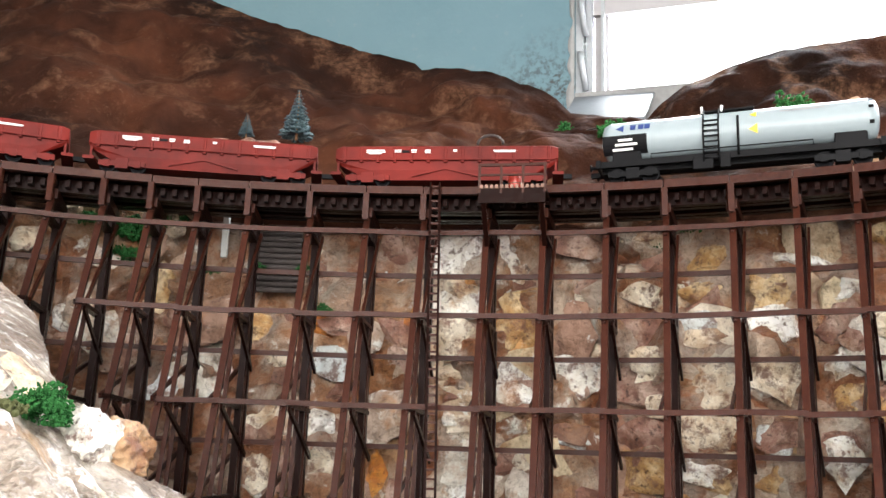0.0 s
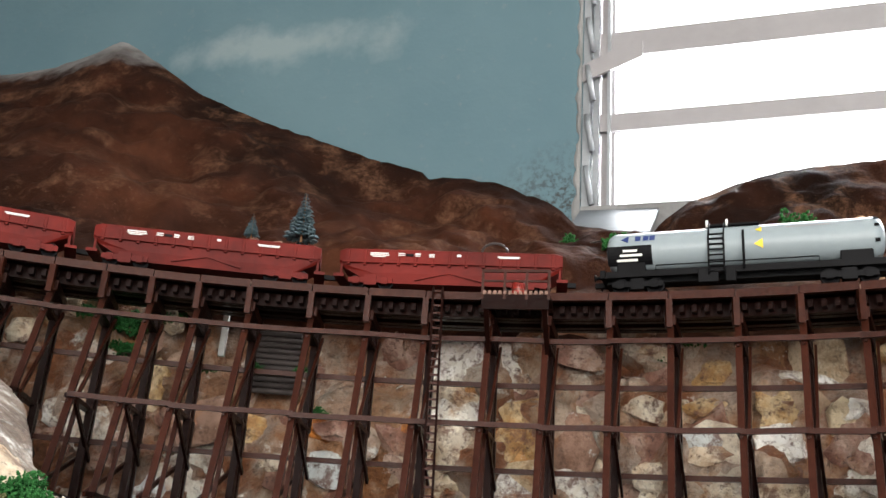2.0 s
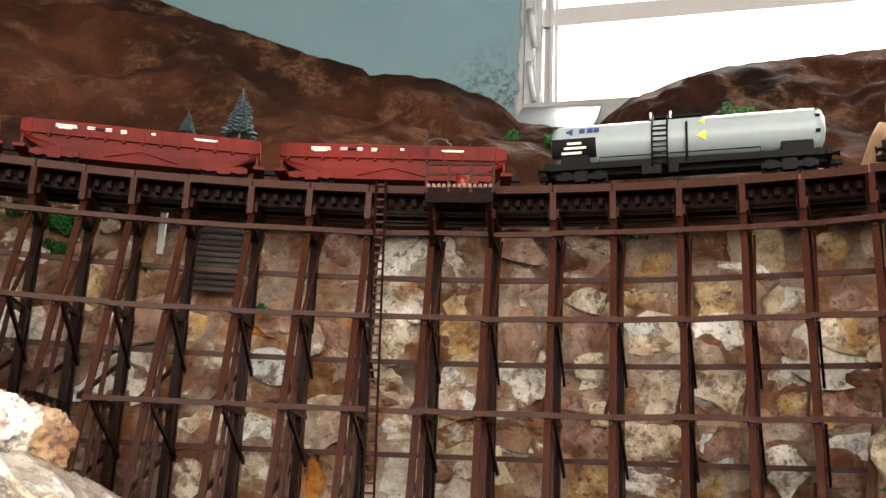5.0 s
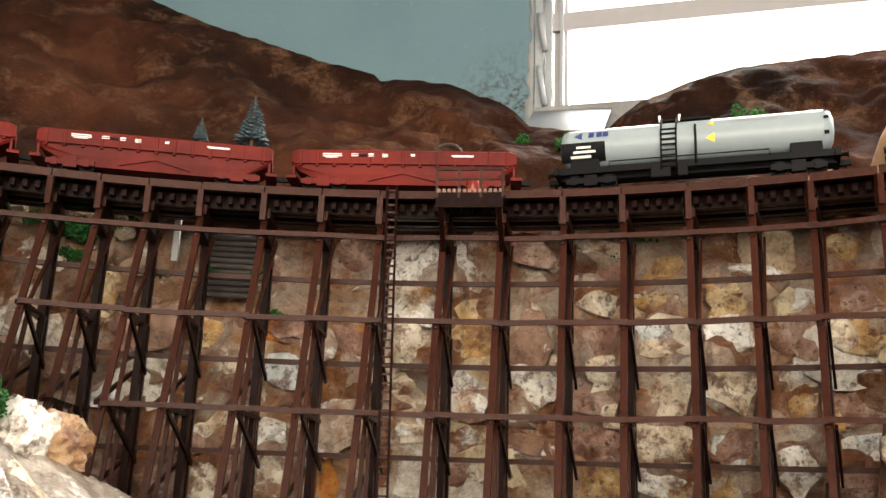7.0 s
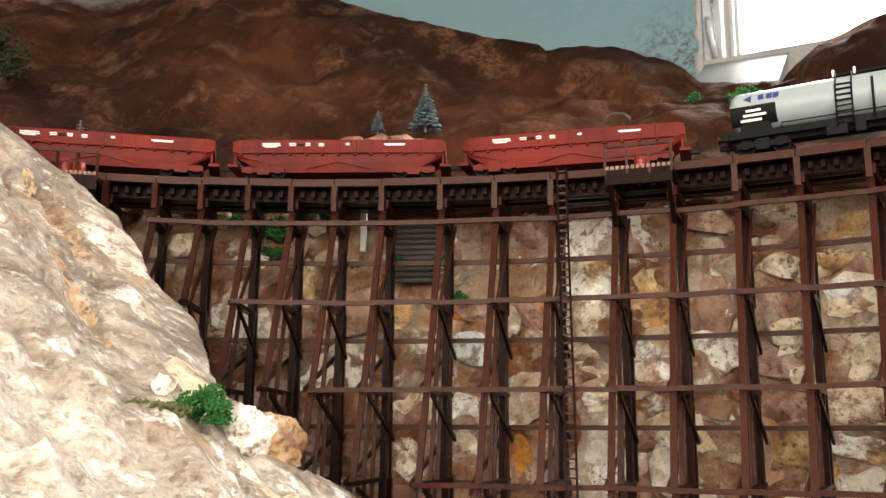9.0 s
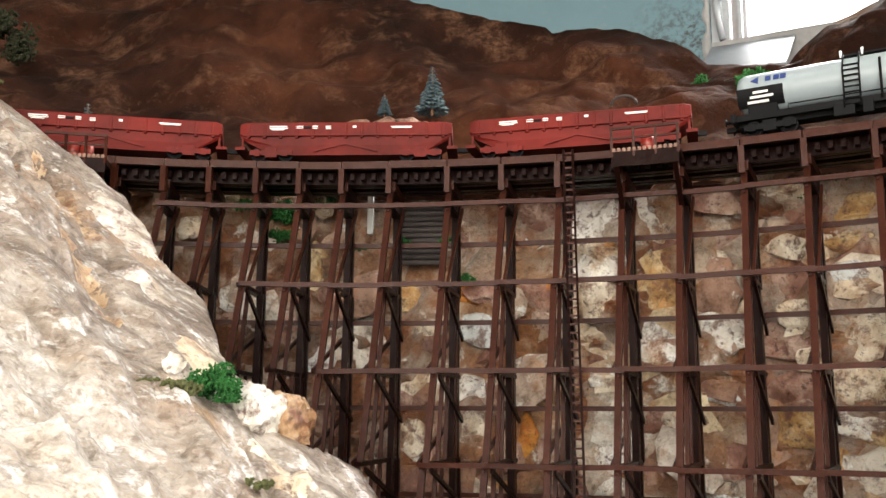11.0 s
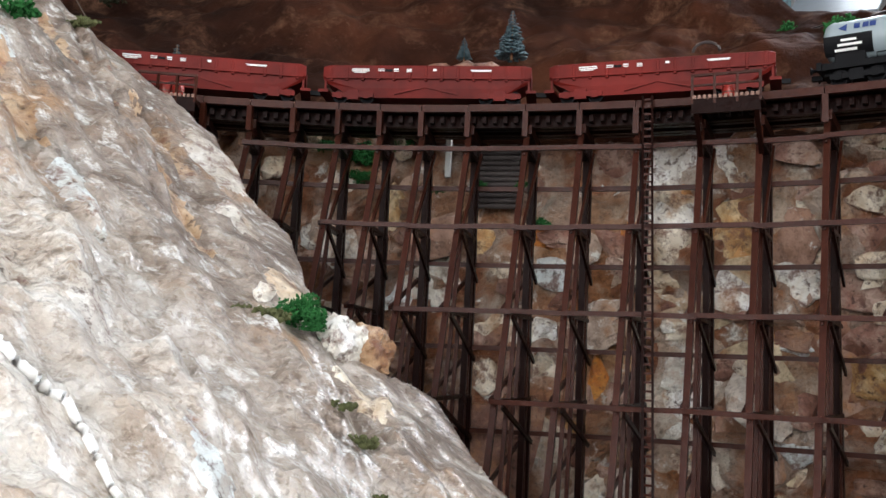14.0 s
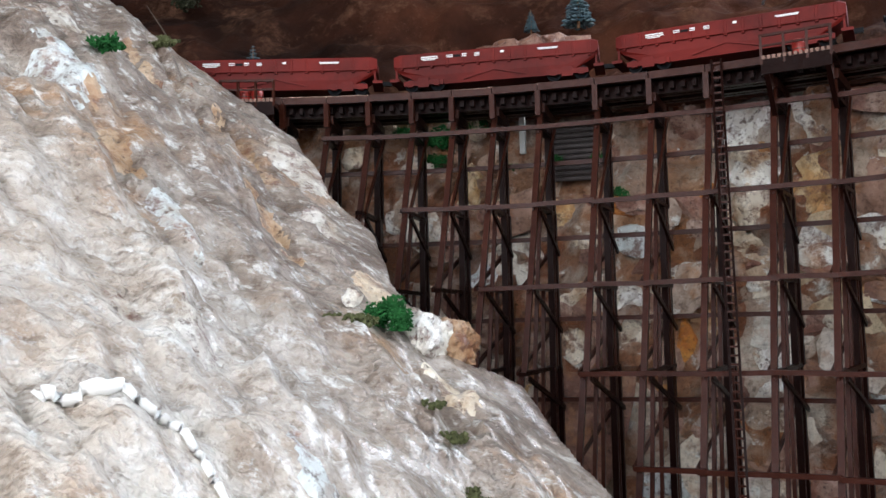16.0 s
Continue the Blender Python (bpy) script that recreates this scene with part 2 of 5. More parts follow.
def wall_mat():
    m, nt, b = nodes_of("sky_blue_wall", 0.75)
    v = coords(nt)
    n1, n2 = tex_noise(nt, v, 5, 4), tex_noise(nt, v, 90, 5)
    c = ramp(nt, n1, [(0.3, (0.080, 0.146, 0.176)), (0.7, (0.104, 0.174, 0.202))])
    c = mix(nt, ramp(nt, n2, [(0.62, (0, 0, 0)), (0.75, (0.3, 0.3, 0.3))]), c, (0.18, 0.205, 0.21))
    # a brushed white cloud
    mp = nt.nodes.new("ShaderNodeMapping")
    mp.inputs["Location"].default_value = (0.24, -1.0, -1.815)
    nt.links.new(v, mp.inputs["Vector"])
    sc = nt.nodes.new("ShaderNodeVectorMath")
    sc.operation = "MULTIPLY"
    sc.inputs[1].default_value = (2.7, 0.0, 13.5)
    nt.links.new(mp.outputs[0], sc.inputs[0])
    ln = nt.nodes.new("ShaderNodeVectorMath")
    ln.operation = "LENGTH"
    nt.links.new(sc.outputs[0], ln.inputs[0])
    ad = nt.nodes.new("ShaderNodeMath")
    ad.operation = "MULTIPLY_ADD"
    nt.links.new(tex_noise(nt, v, 14, 4), ad.inputs[0])
    ad.inputs[1].default_value = 1.1
    nt.links.new(ln.outputs["Value"], ad.inputs[2])
    c = mix(nt, ramp(nt, ad.outputs[0], [(0.72, (0.6, 0.6, 0.6)), (1.0, (0, 0, 0))]), c, (0.25, 0.30, 0.31))
    # mould beside the lower corner of the window
    near = nt.nodes.new("ShaderNodeVectorMath")
    near.operation = "DISTANCE"
    near.inputs[1].default_value = wallp(-0.185, WALL_D, 1.575)
    nt.links.new(v, near.inputs[0])
    spots = ramp(nt, near.outputs["Value"], [(0.015, (1, 1, 1)), (0.085, (0, 0, 0))])
    spots = mix(nt, 1.0, spots, ramp(nt, tex_noise(nt, v, 150, 7, 0.72), [(0.46, (0, 0, 0)), (0.60, (1, 1, 1))]), "MULTIPLY")
    c = mix(nt, spots, c, (0.028, 0.030, 0.028))
    nt.links.new(c, b.inputs["Base Color"])
    bump(nt, b, n2, 0.3, 0.002)
    return m


M["hill"] = hill_mat()
M["wall"] = wall_mat()
M["plaster"] = painted("grey_plaster", (0.26, 0.26, 0.26), 0.6, 0.85, 0, 60, 0.002)
M["frame"] = painted("window_aluminium", (0.30, 0.32, 0.34), 0.7, 0.45, 0.2, 60)
M["bar"] = painted("louvre_bar_paint", (0.30, 0.29, 0.30), 0.85, 0.6, 0, 30)
M["sheet"] = painted("dull_sheet", (0.13, 0.145, 0.16), 0.7, 0.5, 0.2, 40)
M["room"] = painted("room_paint", (0.62, 0.62, 0.60), 0.9, 0.9, 0, 4)
M["floor"] = painted("floor_tiles", (0.30, 0.28, 0.26), 0.8, 0.6, 0, 6)
M["silver"] = painted("tank_silver", (0.244, 0.274, 0.296), 0.93, 0.32, 0.15, 60, 0.0001)
M["white"] = painted("tank_white", (0.245, 0.29, 0.31), 0.92, 0.35, 0.0, 60, 0.0001)
M["black"] = painted("wagon_black", (0.006, 0.006, 0.007), 0.6, 0.6, 0, 200, 0.0003, 0.10)
M["red"] = painted("hopper_red", (0.145, 0.0095, 0.0055), 0.45, 0.6, 0, 80, 0.0003, 0.18)
M["logo_red"] = painted("sign_red", (0.62, 0.03, 0.02), 0.9, 0.4)
M["sign_white"] = painted("sign_white", (0.8, 0.8, 0.78), 0.95, 0.4)
M["sign_blue"] = painted("sign_blue", (0.02, 0.04, 0.16), 0.9, 0.4)
M["orange"] = painted("sign_orange", (0.75, 0.20, 0.02), 0.9, 0.4)
M["yellow"] = painted("sign_yellow", (0.75, 0.55, 0.03), 0.9, 0.4)
M["cement"] = painted("hopper_cream", (0.68, 0.70, 0.58), 0.85, 0.45, 0, 80)
M["cement_frame"] = painted("frame_cream", (0.60, 0.58, 0.36), 0.75, 0.55, 0, 120)
M["loco"] = painted("loco_maroon", (0.22, 0.018, 0.016), 0.8, 0.35, 0, 80)
M["cream"] = painted("stripe_cream", (0.62, 0.50, 0.38), 0.85, 0.5)
M["grey"] = painted("boxcar_grey", (0.42, 0.43, 0.46), 0.9, 0.5, 0, 60)
M["roof_grey"] = painted("roof_grey", (0.30, 0.30, 0.30), 0.7, 0.6)
M["glass"] = painted("dark_glass", (0.05, 0.06, 0.06), 0.8, 0.12)


# ---- mesh helpers ----
def part(name, bm, material, parent=None, label="", smooth=False):
    me = bpy.data.meshes.new(name)
    bm.to_mesh(me)
    bm.free()
    for mat in material if isinstance(material, (list, tuple)) else [material]:
        me.materials.append(mat)
    if smooth:
        for p in me.polygons:
            p.use_smooth = True
    ob = new(name, me)
    if parent:
        ob.parent = parent
    if label:
        tagged(ob, label)
    return ob


def thing(name, m, label, category, group="", kind=""):
    ob = new(name)
    ob.empty_display_size = 0.01
    ob.matrix_world = m
    return tagged(ob, label, category, group, kind)


def add_beam(bm, p, q, w, h, up=(0, 0, 1)):
    """A squared timber from p to q; w across, h along up."""
    p, q, up = Vector(p), Vector(q), Vector(up)
    d = (q - p).normalized()
    side = d.cross(up)
    side = side.normalized() if side.length > 1e-5 else d.orthogonal().normalized()
    top = side.cross(d).normalized()
    vs = [bm.verts.new(e + side * (a * w / 2) + top * (b * h / 2)) for e in (p, q) for a, b in ((-1, -1), (1, -1), (1, 1), (-1, 1))]
    for f in ((3, 2, 1, 0), (4, 5, 6, 7), (0, 1, 5, 4), (1, 2, 6, 5), (2, 3, 7, 6), (3, 0, 4, 7)):
        bm.faces.new([vs[i] for i in f])
    return vs


def beam(name, p, q, w, h, material, parent, up=(0, 0, 1), label=""):
    bm = bmesh.new()
    add_beam(bm, p, q, w, h, up)
    return part(name, bm, material, parent, label)


def add_box(bm, lo, hi, bevel=0.0):
    vs = [bm.verts.new((x, y, z)) for x in (lo[0], hi[0]) for y in (lo[1], hi[1]) for z in (lo[2], hi[2])]
    fs = [bm.faces.new([vs[i] for i in f]) for f in ((0, 1, 3, 2), (4, 6, 7, 5), (0, 4, 5, 1), (2, 3, 7, 6), (0, 2, 6, 4), (1, 5, 7, 3))]
    if bevel:
        edges = list({e for f in fs for e in f.edges})
        bmesh.ops.bevel(bm, geom=edges, offset=bevel, segments=2, affect="EDGES", profile=0.5)
    return vs


def box(name, lo, hi, material, parent=None, bevel=0.0, label=""):
    bm = bmesh.new()
    add_box(bm, lo, hi, bevel)
    return part(name, bm, material, parent, label)


def add_lathe(bm, profile, axis, centre, seg=24):
    """A body turned round an axis ('x', 'y' or 'z'): profile rows of (along, radius)."""
    rings = []
    for s, r in profile:
        ring = []
        for k in range(seg):
            a = 2 * math.pi * k / seg
            u, v = r * math.cos(a), r * math.sin(a)
            p = {"x": (s, u, v), "y": (u, s, v), "z": (u, v, s)}[axis]
            ring.append(bm.verts.new(Vector(centre) + Vector(p)))
        rings.append(ring)
    for a, b in zip(rings, rings[1:]):
        for k in range(seg):
            bm.faces.new((a[k], a[(k + 1) % seg], b[(k + 1) % seg], b[k]))
    bm.faces.new(rings[0][::-1])
    bm.faces.new(rings[-1])
    bmesh.ops.recalc_face_normals(bm, faces=bm.faces)


def lathe(name, profile, axis, centre, material, parent=None, seg=24, label="", smooth=True):
    bm = bmesh.new()
    add_lathe(bm, profile, axis, centre, seg)
    return part(name, bm, material, parent, label, smooth)


def tube(name, points, radius, material, parent=None, label="", seg=8):
    bm = bmesh.new()
    pts = [Vector(p) for p in points]
    rings = []
    for i, p in enumerate(pts):
        d = (pts[min(i + 1, len(pts) - 1)] - pts[max(i - 1, 0)]).normalized()
        s = d.orthogonal().normalized()
        t = d.cross(s)
        r = radius[i] if isinstance(radius, (list, tuple)) else radius
        rings.append([bm.verts.new(p + (s * math.cos(2 * math.pi * k / seg) + t * math.sin(2 * math.pi * k / seg)) * r) for k in range(seg)])
    for a, b in zip(rings, rings[1:]):
        for k in range(seg):
            bm.faces.new((a[k], a[(k + 1) % seg], b[(k + 1) % seg], b[k]))
    bm.faces.new(rings[0][::-1])
    bm.faces.new(rings[-1])
    bmesh.ops.recalc_face_normals(bm, faces=bm.faces)
    return part(name, bm, material, parent, label, True)


def grid_mesh(name, rows, material, smooth=True):
    """A sheet from rows of points (all rows equally long)."""
    n, k = len(rows), len(rows[0])
    verts = [tuple(p) for row in rows for p in row]
    faces = [(i * k + j, i * k + j + 1, (i + 1) * k + j + 1, (i + 1) * k + j) for i in range(n - 1) for j in range(k - 1)]
    me = bpy.data.meshes.new(name)
    me.from_pydata(verts, [], faces)
    me.materials.append(material)
    if smooth:
        me.polygons.foreach_set("use_smooth", [True] * len(me.polygons))
    me.update()
    return new(name, me)


# ---- room ----
def wall_slab(name, u0, u1, z0, z1, d0, d1, material):
    bm = bmesh.new()
    vs = [bm.verts.new(wallp(u, d, z)) for u in (u0, u1) for d in (d0, d1) for z in (z0, z1)]
    for f in ((0, 1, 3, 2), (4, 6, 7, 5), (0, 4, 5, 1), (2, 3, 7, 6), (0, 2, 6, 4), (1, 5, 7, 3)):
        bm.faces.new([vs[i] for i in f])
    bmesh.ops.recalc_face_normals(bm, faces=bm.faces)
    return tagged(part(name, bm, material), kind="structure")


WIN_L, WIN_R, WIN_B, WIN_T = -0.168, 0.95, 1.577, 2.05
wall_slab("wall_north_left", -2.2, WIN_L, ROOM_FLOOR, ROOM_TOP, WALL_D, WALL_D + 0.14, M["wall"])
wall_slab("wall_north_right", WIN_R, 1.8, ROOM_FLOOR, ROOM_TOP, WALL_D, WALL_D + 0.14, M["wall"])
wall_slab("wall_north_below", WIN_L, WIN_R, ROOM_FLOOR, WIN_B, WALL_D, WALL_D + 0.14, M["plaster"])
wall_slab("wall_north_above", WIN_L, WIN_R, WIN_T, ROOM_TOP, WALL_D, WALL_D + 0.14, M["wall"])
SOUTH = -1.25
wall_slab("wall_west", -2.34, -2.2, ROOM_FLOOR, ROOM_TOP, SOUTH, WALL_D + 0.14, M["room"])
wall_slab("wall_east", 1.8, 1.94, ROOM_FLOOR, ROOM_TOP, SOUTH, WALL_D + 0.14, M["room"])
# the unseen wall behind has a made-up wide opening for the fill lamp
wall_slab("wall_south_left", -2.34, -0.35, ROOM_FLOOR, ROOM_TOP, SOUTH - 0.14, SOUTH, M["room"])
wall_slab("wall_south_right", 1.25, 1.94, ROOM_FLOOR, ROOM_TOP, SOUTH - 0.14, SOUTH, M["room"])
wall_slab("wall_south_below", -0.35, 1.25, ROOM_FLOOR, 1.10, SOUTH - 0.14, SOUTH, M["room"])
wall_slab("wall_south_above", -0.35, 1.25, 2.00, ROOM_TOP, SOUTH - 0.14, SOUTH, M["room"])
wall_slab("floor", -2.34, 1.94, -0.1, ROOM_FLOOR, SOUTH - 0.14, WALL_D + 0.14, M["floor"])
wall_slab("ceiling", -2.34, 1.94, ROOM_TOP, ROOM_TOP + 0.1, SOUTH - 0.14, WALL_D + 0.14, M["room"])
# the south lamp is an added fill light from behind the camera
area_lamp("south_window_daylight", wallp(0.45, SOUTH + 0.01, 1.55), wallp(0.15, 0.6, 1.25), 1.55, 0.85, 64, (1.0, 0.93, 0.84))
area_lamp("north_window_daylight", wallp(0.40, WALL_D + 0.16, 1.80), wallp(0.40, 0.0, 1.68), 1.1, 0.5, 58, (1.0, 0.98, 0.95))
glow, nt, b = nodes_of("overcast_sky_glow")
em = nt.nodes.new("ShaderNodeEmission")
em.inputs[0].default_value, em.inputs[1].default_value = (1.0, 0.99, 0.98, 1), 4.0
nt.links.new(em.outputs[0], nt.nodes["Material Output"].inputs[0])
bm = bmesh.new()
bm.faces.new([bm.verts.new(wallp(u, 3.2, z)) for u, z in ((-3, 0.5), (6, 0.5), (6, 6.5), (-3, 6.5))])
tagged(part("backdrop", bm, glow), "bright overcast sky outside the window", "sky", kind="structure")
# ---- terrain ----
def rock_relief(p, cell):
    """Blocky broken relief from nearest-cell distances, about -1 to 1."""
    q = Vector(p) * cell + Vector((fbm(p, 18, 2, 3.0), fbm(p, 18, 2, 7.0), fbm(p, 18, 2, 11.0))) * 0.5
    dist, pts = noise.voronoi(q)
    tilt = (q - pts[0]).dot(Vector((math.sin(pts[0].x * 37), math.cos(pts[0].y * 23), math.sin(pts[0].z * 51))))
    edge = min(1.0, (dist[1] - dist[0]) * 3.0)
    return (noise.cell(pts[0] * 3.1) * 0.6 + tilt * 0.8) * edge - (1 - edge) * 0.45


def face_r(deg, z):
    p = cyl(deg, 0.75, z)
    base = 0.742 + 0.10 * max(0.0, z - 1.28) + 0.05 * (1.2 - z)
    return base - 0.016 * rock_relief(p, 24) - 0.012 * fbm(p, 12, 3) - 0.003 * fbm(p, 90, 3)


rows = []
for i in range(190):
    deg = -34 + 88 * i / 189
    rows.append([cyl(deg, face_r(deg, 1.0 + 0.385 * j / 100), 1.0 + 0.385 * j / 100) for j in range(101)])
tagged(grid_mesh("rock_face", rows, M["rock"], False), "cliff of broken cream, ochre and grey rock behind the trestle", "cliff", kind="structure")

PROFILE = [(-1.7, 2.05), (-1.15, 1.88), (-0.95, 1.802), (-0.907, 1.802), (-0.854, 1.804), (-0.796, 1.817), (-0.754, 1.832), (-0.690, 1.788), (-0.627, 1.741), (-0.535, 1.694), (-0.461, 1.664), (-0.390, 1.634), (-0.328, 1.614), (-0.325, 1.606), (-0.287, 1.604), (-0.25, 1.594), (-0.214, 1.572), (-0.196, 1.564), (-0.178, 1.548), (-0.165, 1.532), (-0.09, 1.518), (-0.06, 1.545), (-0.02, 1.562), (0.03, 1.574), (0.126, 1.580), (0.4, 1.592), (1.2, 1.62)]
rows = []
for i in range(310):
    deg = -52 + 134 * i / 309
    a = radians(deg)
    r_top = min(1.75, (0.868 + 0.0977) / max(0.25, NX * math.sin(a) + NY * math.cos(a)))
    top = cyl(deg, r_top, 0)
    u = top.x * NY - top.y * NX
    z_top = lerp_table(PROFILE, u)
    r_top -= 0.03 * min(1.0, max(0.0, (u + 0.27) / 0.10))
    z_mid = min(1.458, z_top - 0.03)
    ctrl = [(0.0, 0.738, 1.366), (0.12, 0.745, 1.376), (0.3, 0.79, 1.405), (0.45, 0.842, z_mid), (0.55, min(0.87, r_top - 0.03), z_mid + 0.012), (1.0, r_top, z_top)]
    row = []
    for j in range(91):
        s = j / 90
        r = lerp_table([(k, v) for k, v, _ in ctrl], s)
        z = lerp_table([(k, v) for k, _, v in ctrl], s)
        p = cyl(deg, r, z)
        amp = min(1.0, s * 6, (1 - s) * 9)
        k = amp * (0.020 * fbm(p, 9, 4, 2.0) + 0.006 * fbm(p, 40, 3, 5.0))
        row.append(cyl(deg, r - k, z + 0.6 * k + (0.002 * fbm(p, 120, 2) if s > 0.97 else 0)))
    rows.append(row)
tagged(grid_mesh("hillside", rows, M["hill"]), "red-brown painted plaster hillside backdrop with whitened peak", "hillside", kind="structure")

RIDGE = [(-0.62, 0.60), (-0.463, 0.53), (-0.404, 0.497), (-0.351, 0.487), (-0.295, 0.49), (-0.259, 0.482), (-0.21, 0.425), (-0.18, 0.418), (-0.15, 0.365), (-0.138, 0.358), (-0.12, 0.375), (-0.106, 0.338), (-0.08, 0.35), (-0.06, 0.325), (-0.043, 0.304), (0.0, 0.26), (0.03, 0.18), (0.06, 0.0), (0.06, -0.3)]


def ridge_side(x, y):
    """Distance to the ridge line: positive beyond it, towards the gorge."""
    best = 9.0
    for (ax, ay), (bx, by) in zip(RIDGE, RIDGE[1:]):
        dx, dy = bx - ax, by - ay
        t = max(0.0, min(1.0, ((x - ax) * dx + (y - ay) * dy) / (dx * dx + dy * dy)))
        best = min(best, math.hypot(x - ax - t * dx, y - ay - t * dy))
    return best if x > 0.06 or y > lerp_table(RIDGE[:-1], x) else -best


def slope_z(x, y):
    plane = 1.184 - 0.74 * (x + 0.096) + 0.13 * (y - 0.268)
    side = ridge_side(x, y)
    p = Vector((x, y, plane))
    fade = min(1.0, max(0.25, -side * 25)) if side < 0 else 0.25
    along, across = 0.87 * x - 0.49 * y, 0.49 * x + 0.87 * y
    q = Vector((along * 0.45, across, plane * 0.3))
    ridged = 1.0 - 2.0 * abs(fbm(q, 38, 4, 6.0))
    k = 0.0100 * rock_relief(q, 25) + 0.0036 * rock_relief(p, 62) + 0.010 * fbm(p, 11, 4, 4.0) + 0.012 * (abs(fbm(q, 13, 3, 9.0)) * 2 - 0.5) + 0.0030 * ridged + 0.0018 * fbm(q, 90, 3, 1.0) + 0.0008 * fbm(p, 240, 2, 1.0)
    for px, py, ra, rc, lift, _ in PATCHES:
        f = ((along - 0.87 * px + 0.49 * py) / ra) ** 2 + ((across - 0.49 * px - 0.87 * py) / rc) ** 2
        if f < 1:
            k += lift * (1 - f) ** 0.6
    z = plane + k * fade - 0.004
    return max(0.99, z - max(0.0, side) * 4.0)


# knobs and slabs of other stone that belong to the slope: place, half sizes along and across the ridge, rise, stone
PATCHES = [(-0.285, 0.304, 0.022, 0.014, 0.006, "bluish"), (-0.203, 0.272, 0.022, 0.007, 0.003, "bluish"), (-0.226, 0.430, 0.030, 0.018, 0.006, "crust"), (-0.256, 0.405, 0.040, 0.011, -0.007, "tan"), (-0.190, 0.378, 0.016, 0.012, 0.003, "crust"), (-0.150, 0.206, 0.012, 0.006, 0.002, "crust"), (-0.103, 0.193, 0.014, 0.006, 0.001, "bluish"), (-0.173, 0.200, 0.014, 0.005, 0.002, "crust"), (-0.245, 0.290, 0.030, 0.007, -0.005, "tan"), (-0.150, 0.345, 0.012, 0.008, 0.002, "cream"), (-0.33, 0.36, 0.035, 0.010, 0.003, "crust"), (-0.10, 0.305, 0.018, 0.007, 0.001, "cream"), (-0.30, 0.40, 0.05, 0.008, -0.006, "tan"), (-0.20, 0.34, 0.03, 0.006, -0.004, "tan")]
rows = []
NXS, NYS = 401, 441
for i in range(NXS):
    x = -0.60 + 0.70 * i / (NXS - 1)
    rows.append([Vector((x, y, slope_z(x, y))) for y in (-0.14 + 0.74 * j / (NYS - 1) for j in range(NYS))])
slope = tagged(grid_mesh("rock_slope", rows, M["near_rock"]), "pale cream and pinkish rock slope with ochre stains", "rock slope", kind="structure")
bm = bmesh.new()
add_box(bm, (-0.9, -0.5, 0.90), (0.9, 0.80, 0.985))
tagged(part("gorge_floor", bm, M["hill"]), "brown gorge floor under the trestle", "ground", kind="structure")

# ---- trestle ----
BENTS = [-25.3, -22.5, -19.8, -17.07, -14.5, -11.83, -9.36, -6.88, -4.13, -0.75, 2.36, 5.53, 8.97, 12.03, 15.36, 18.45, 21.77, 24.82, 27.6, 30.7, 33.8, 36.9, 40.0]
LEVELS = [1.343, 1.2885, 1.2335, 1.1785, 1.1235]
FOOT = 1.0
trestle = thing("trestle_bridge", Matrix.Translation(cyl(8, 0.68, FOOT)), "curved brown timber trestle bridge with many bents", "bridge")


def tw(ob):
    """Keep a part that was made in world space where it is."""
    if ob.parent is trestle:
        ob.matrix_parent_inverse = trestle.matrix_world.inverted()
    return ob


def leg_point(deg, top_r, batter, z):
    """A place on a leg: its batter leads towards the track's inside, and a little aside on the far left."""
    drop = 1.36 - z
    aside = (min(0.0, deg - 10) * 0.0038 + max(0.0, deg - 10) * 0.0012) * drop * (0.15 + 0.85 * max(0.0, batter) / 0.262)
    a = radians(deg)
    return cyl(deg, top_r - batter * drop, z) + Vector((math.cos(a), -math.sin(a), 0)) * aside


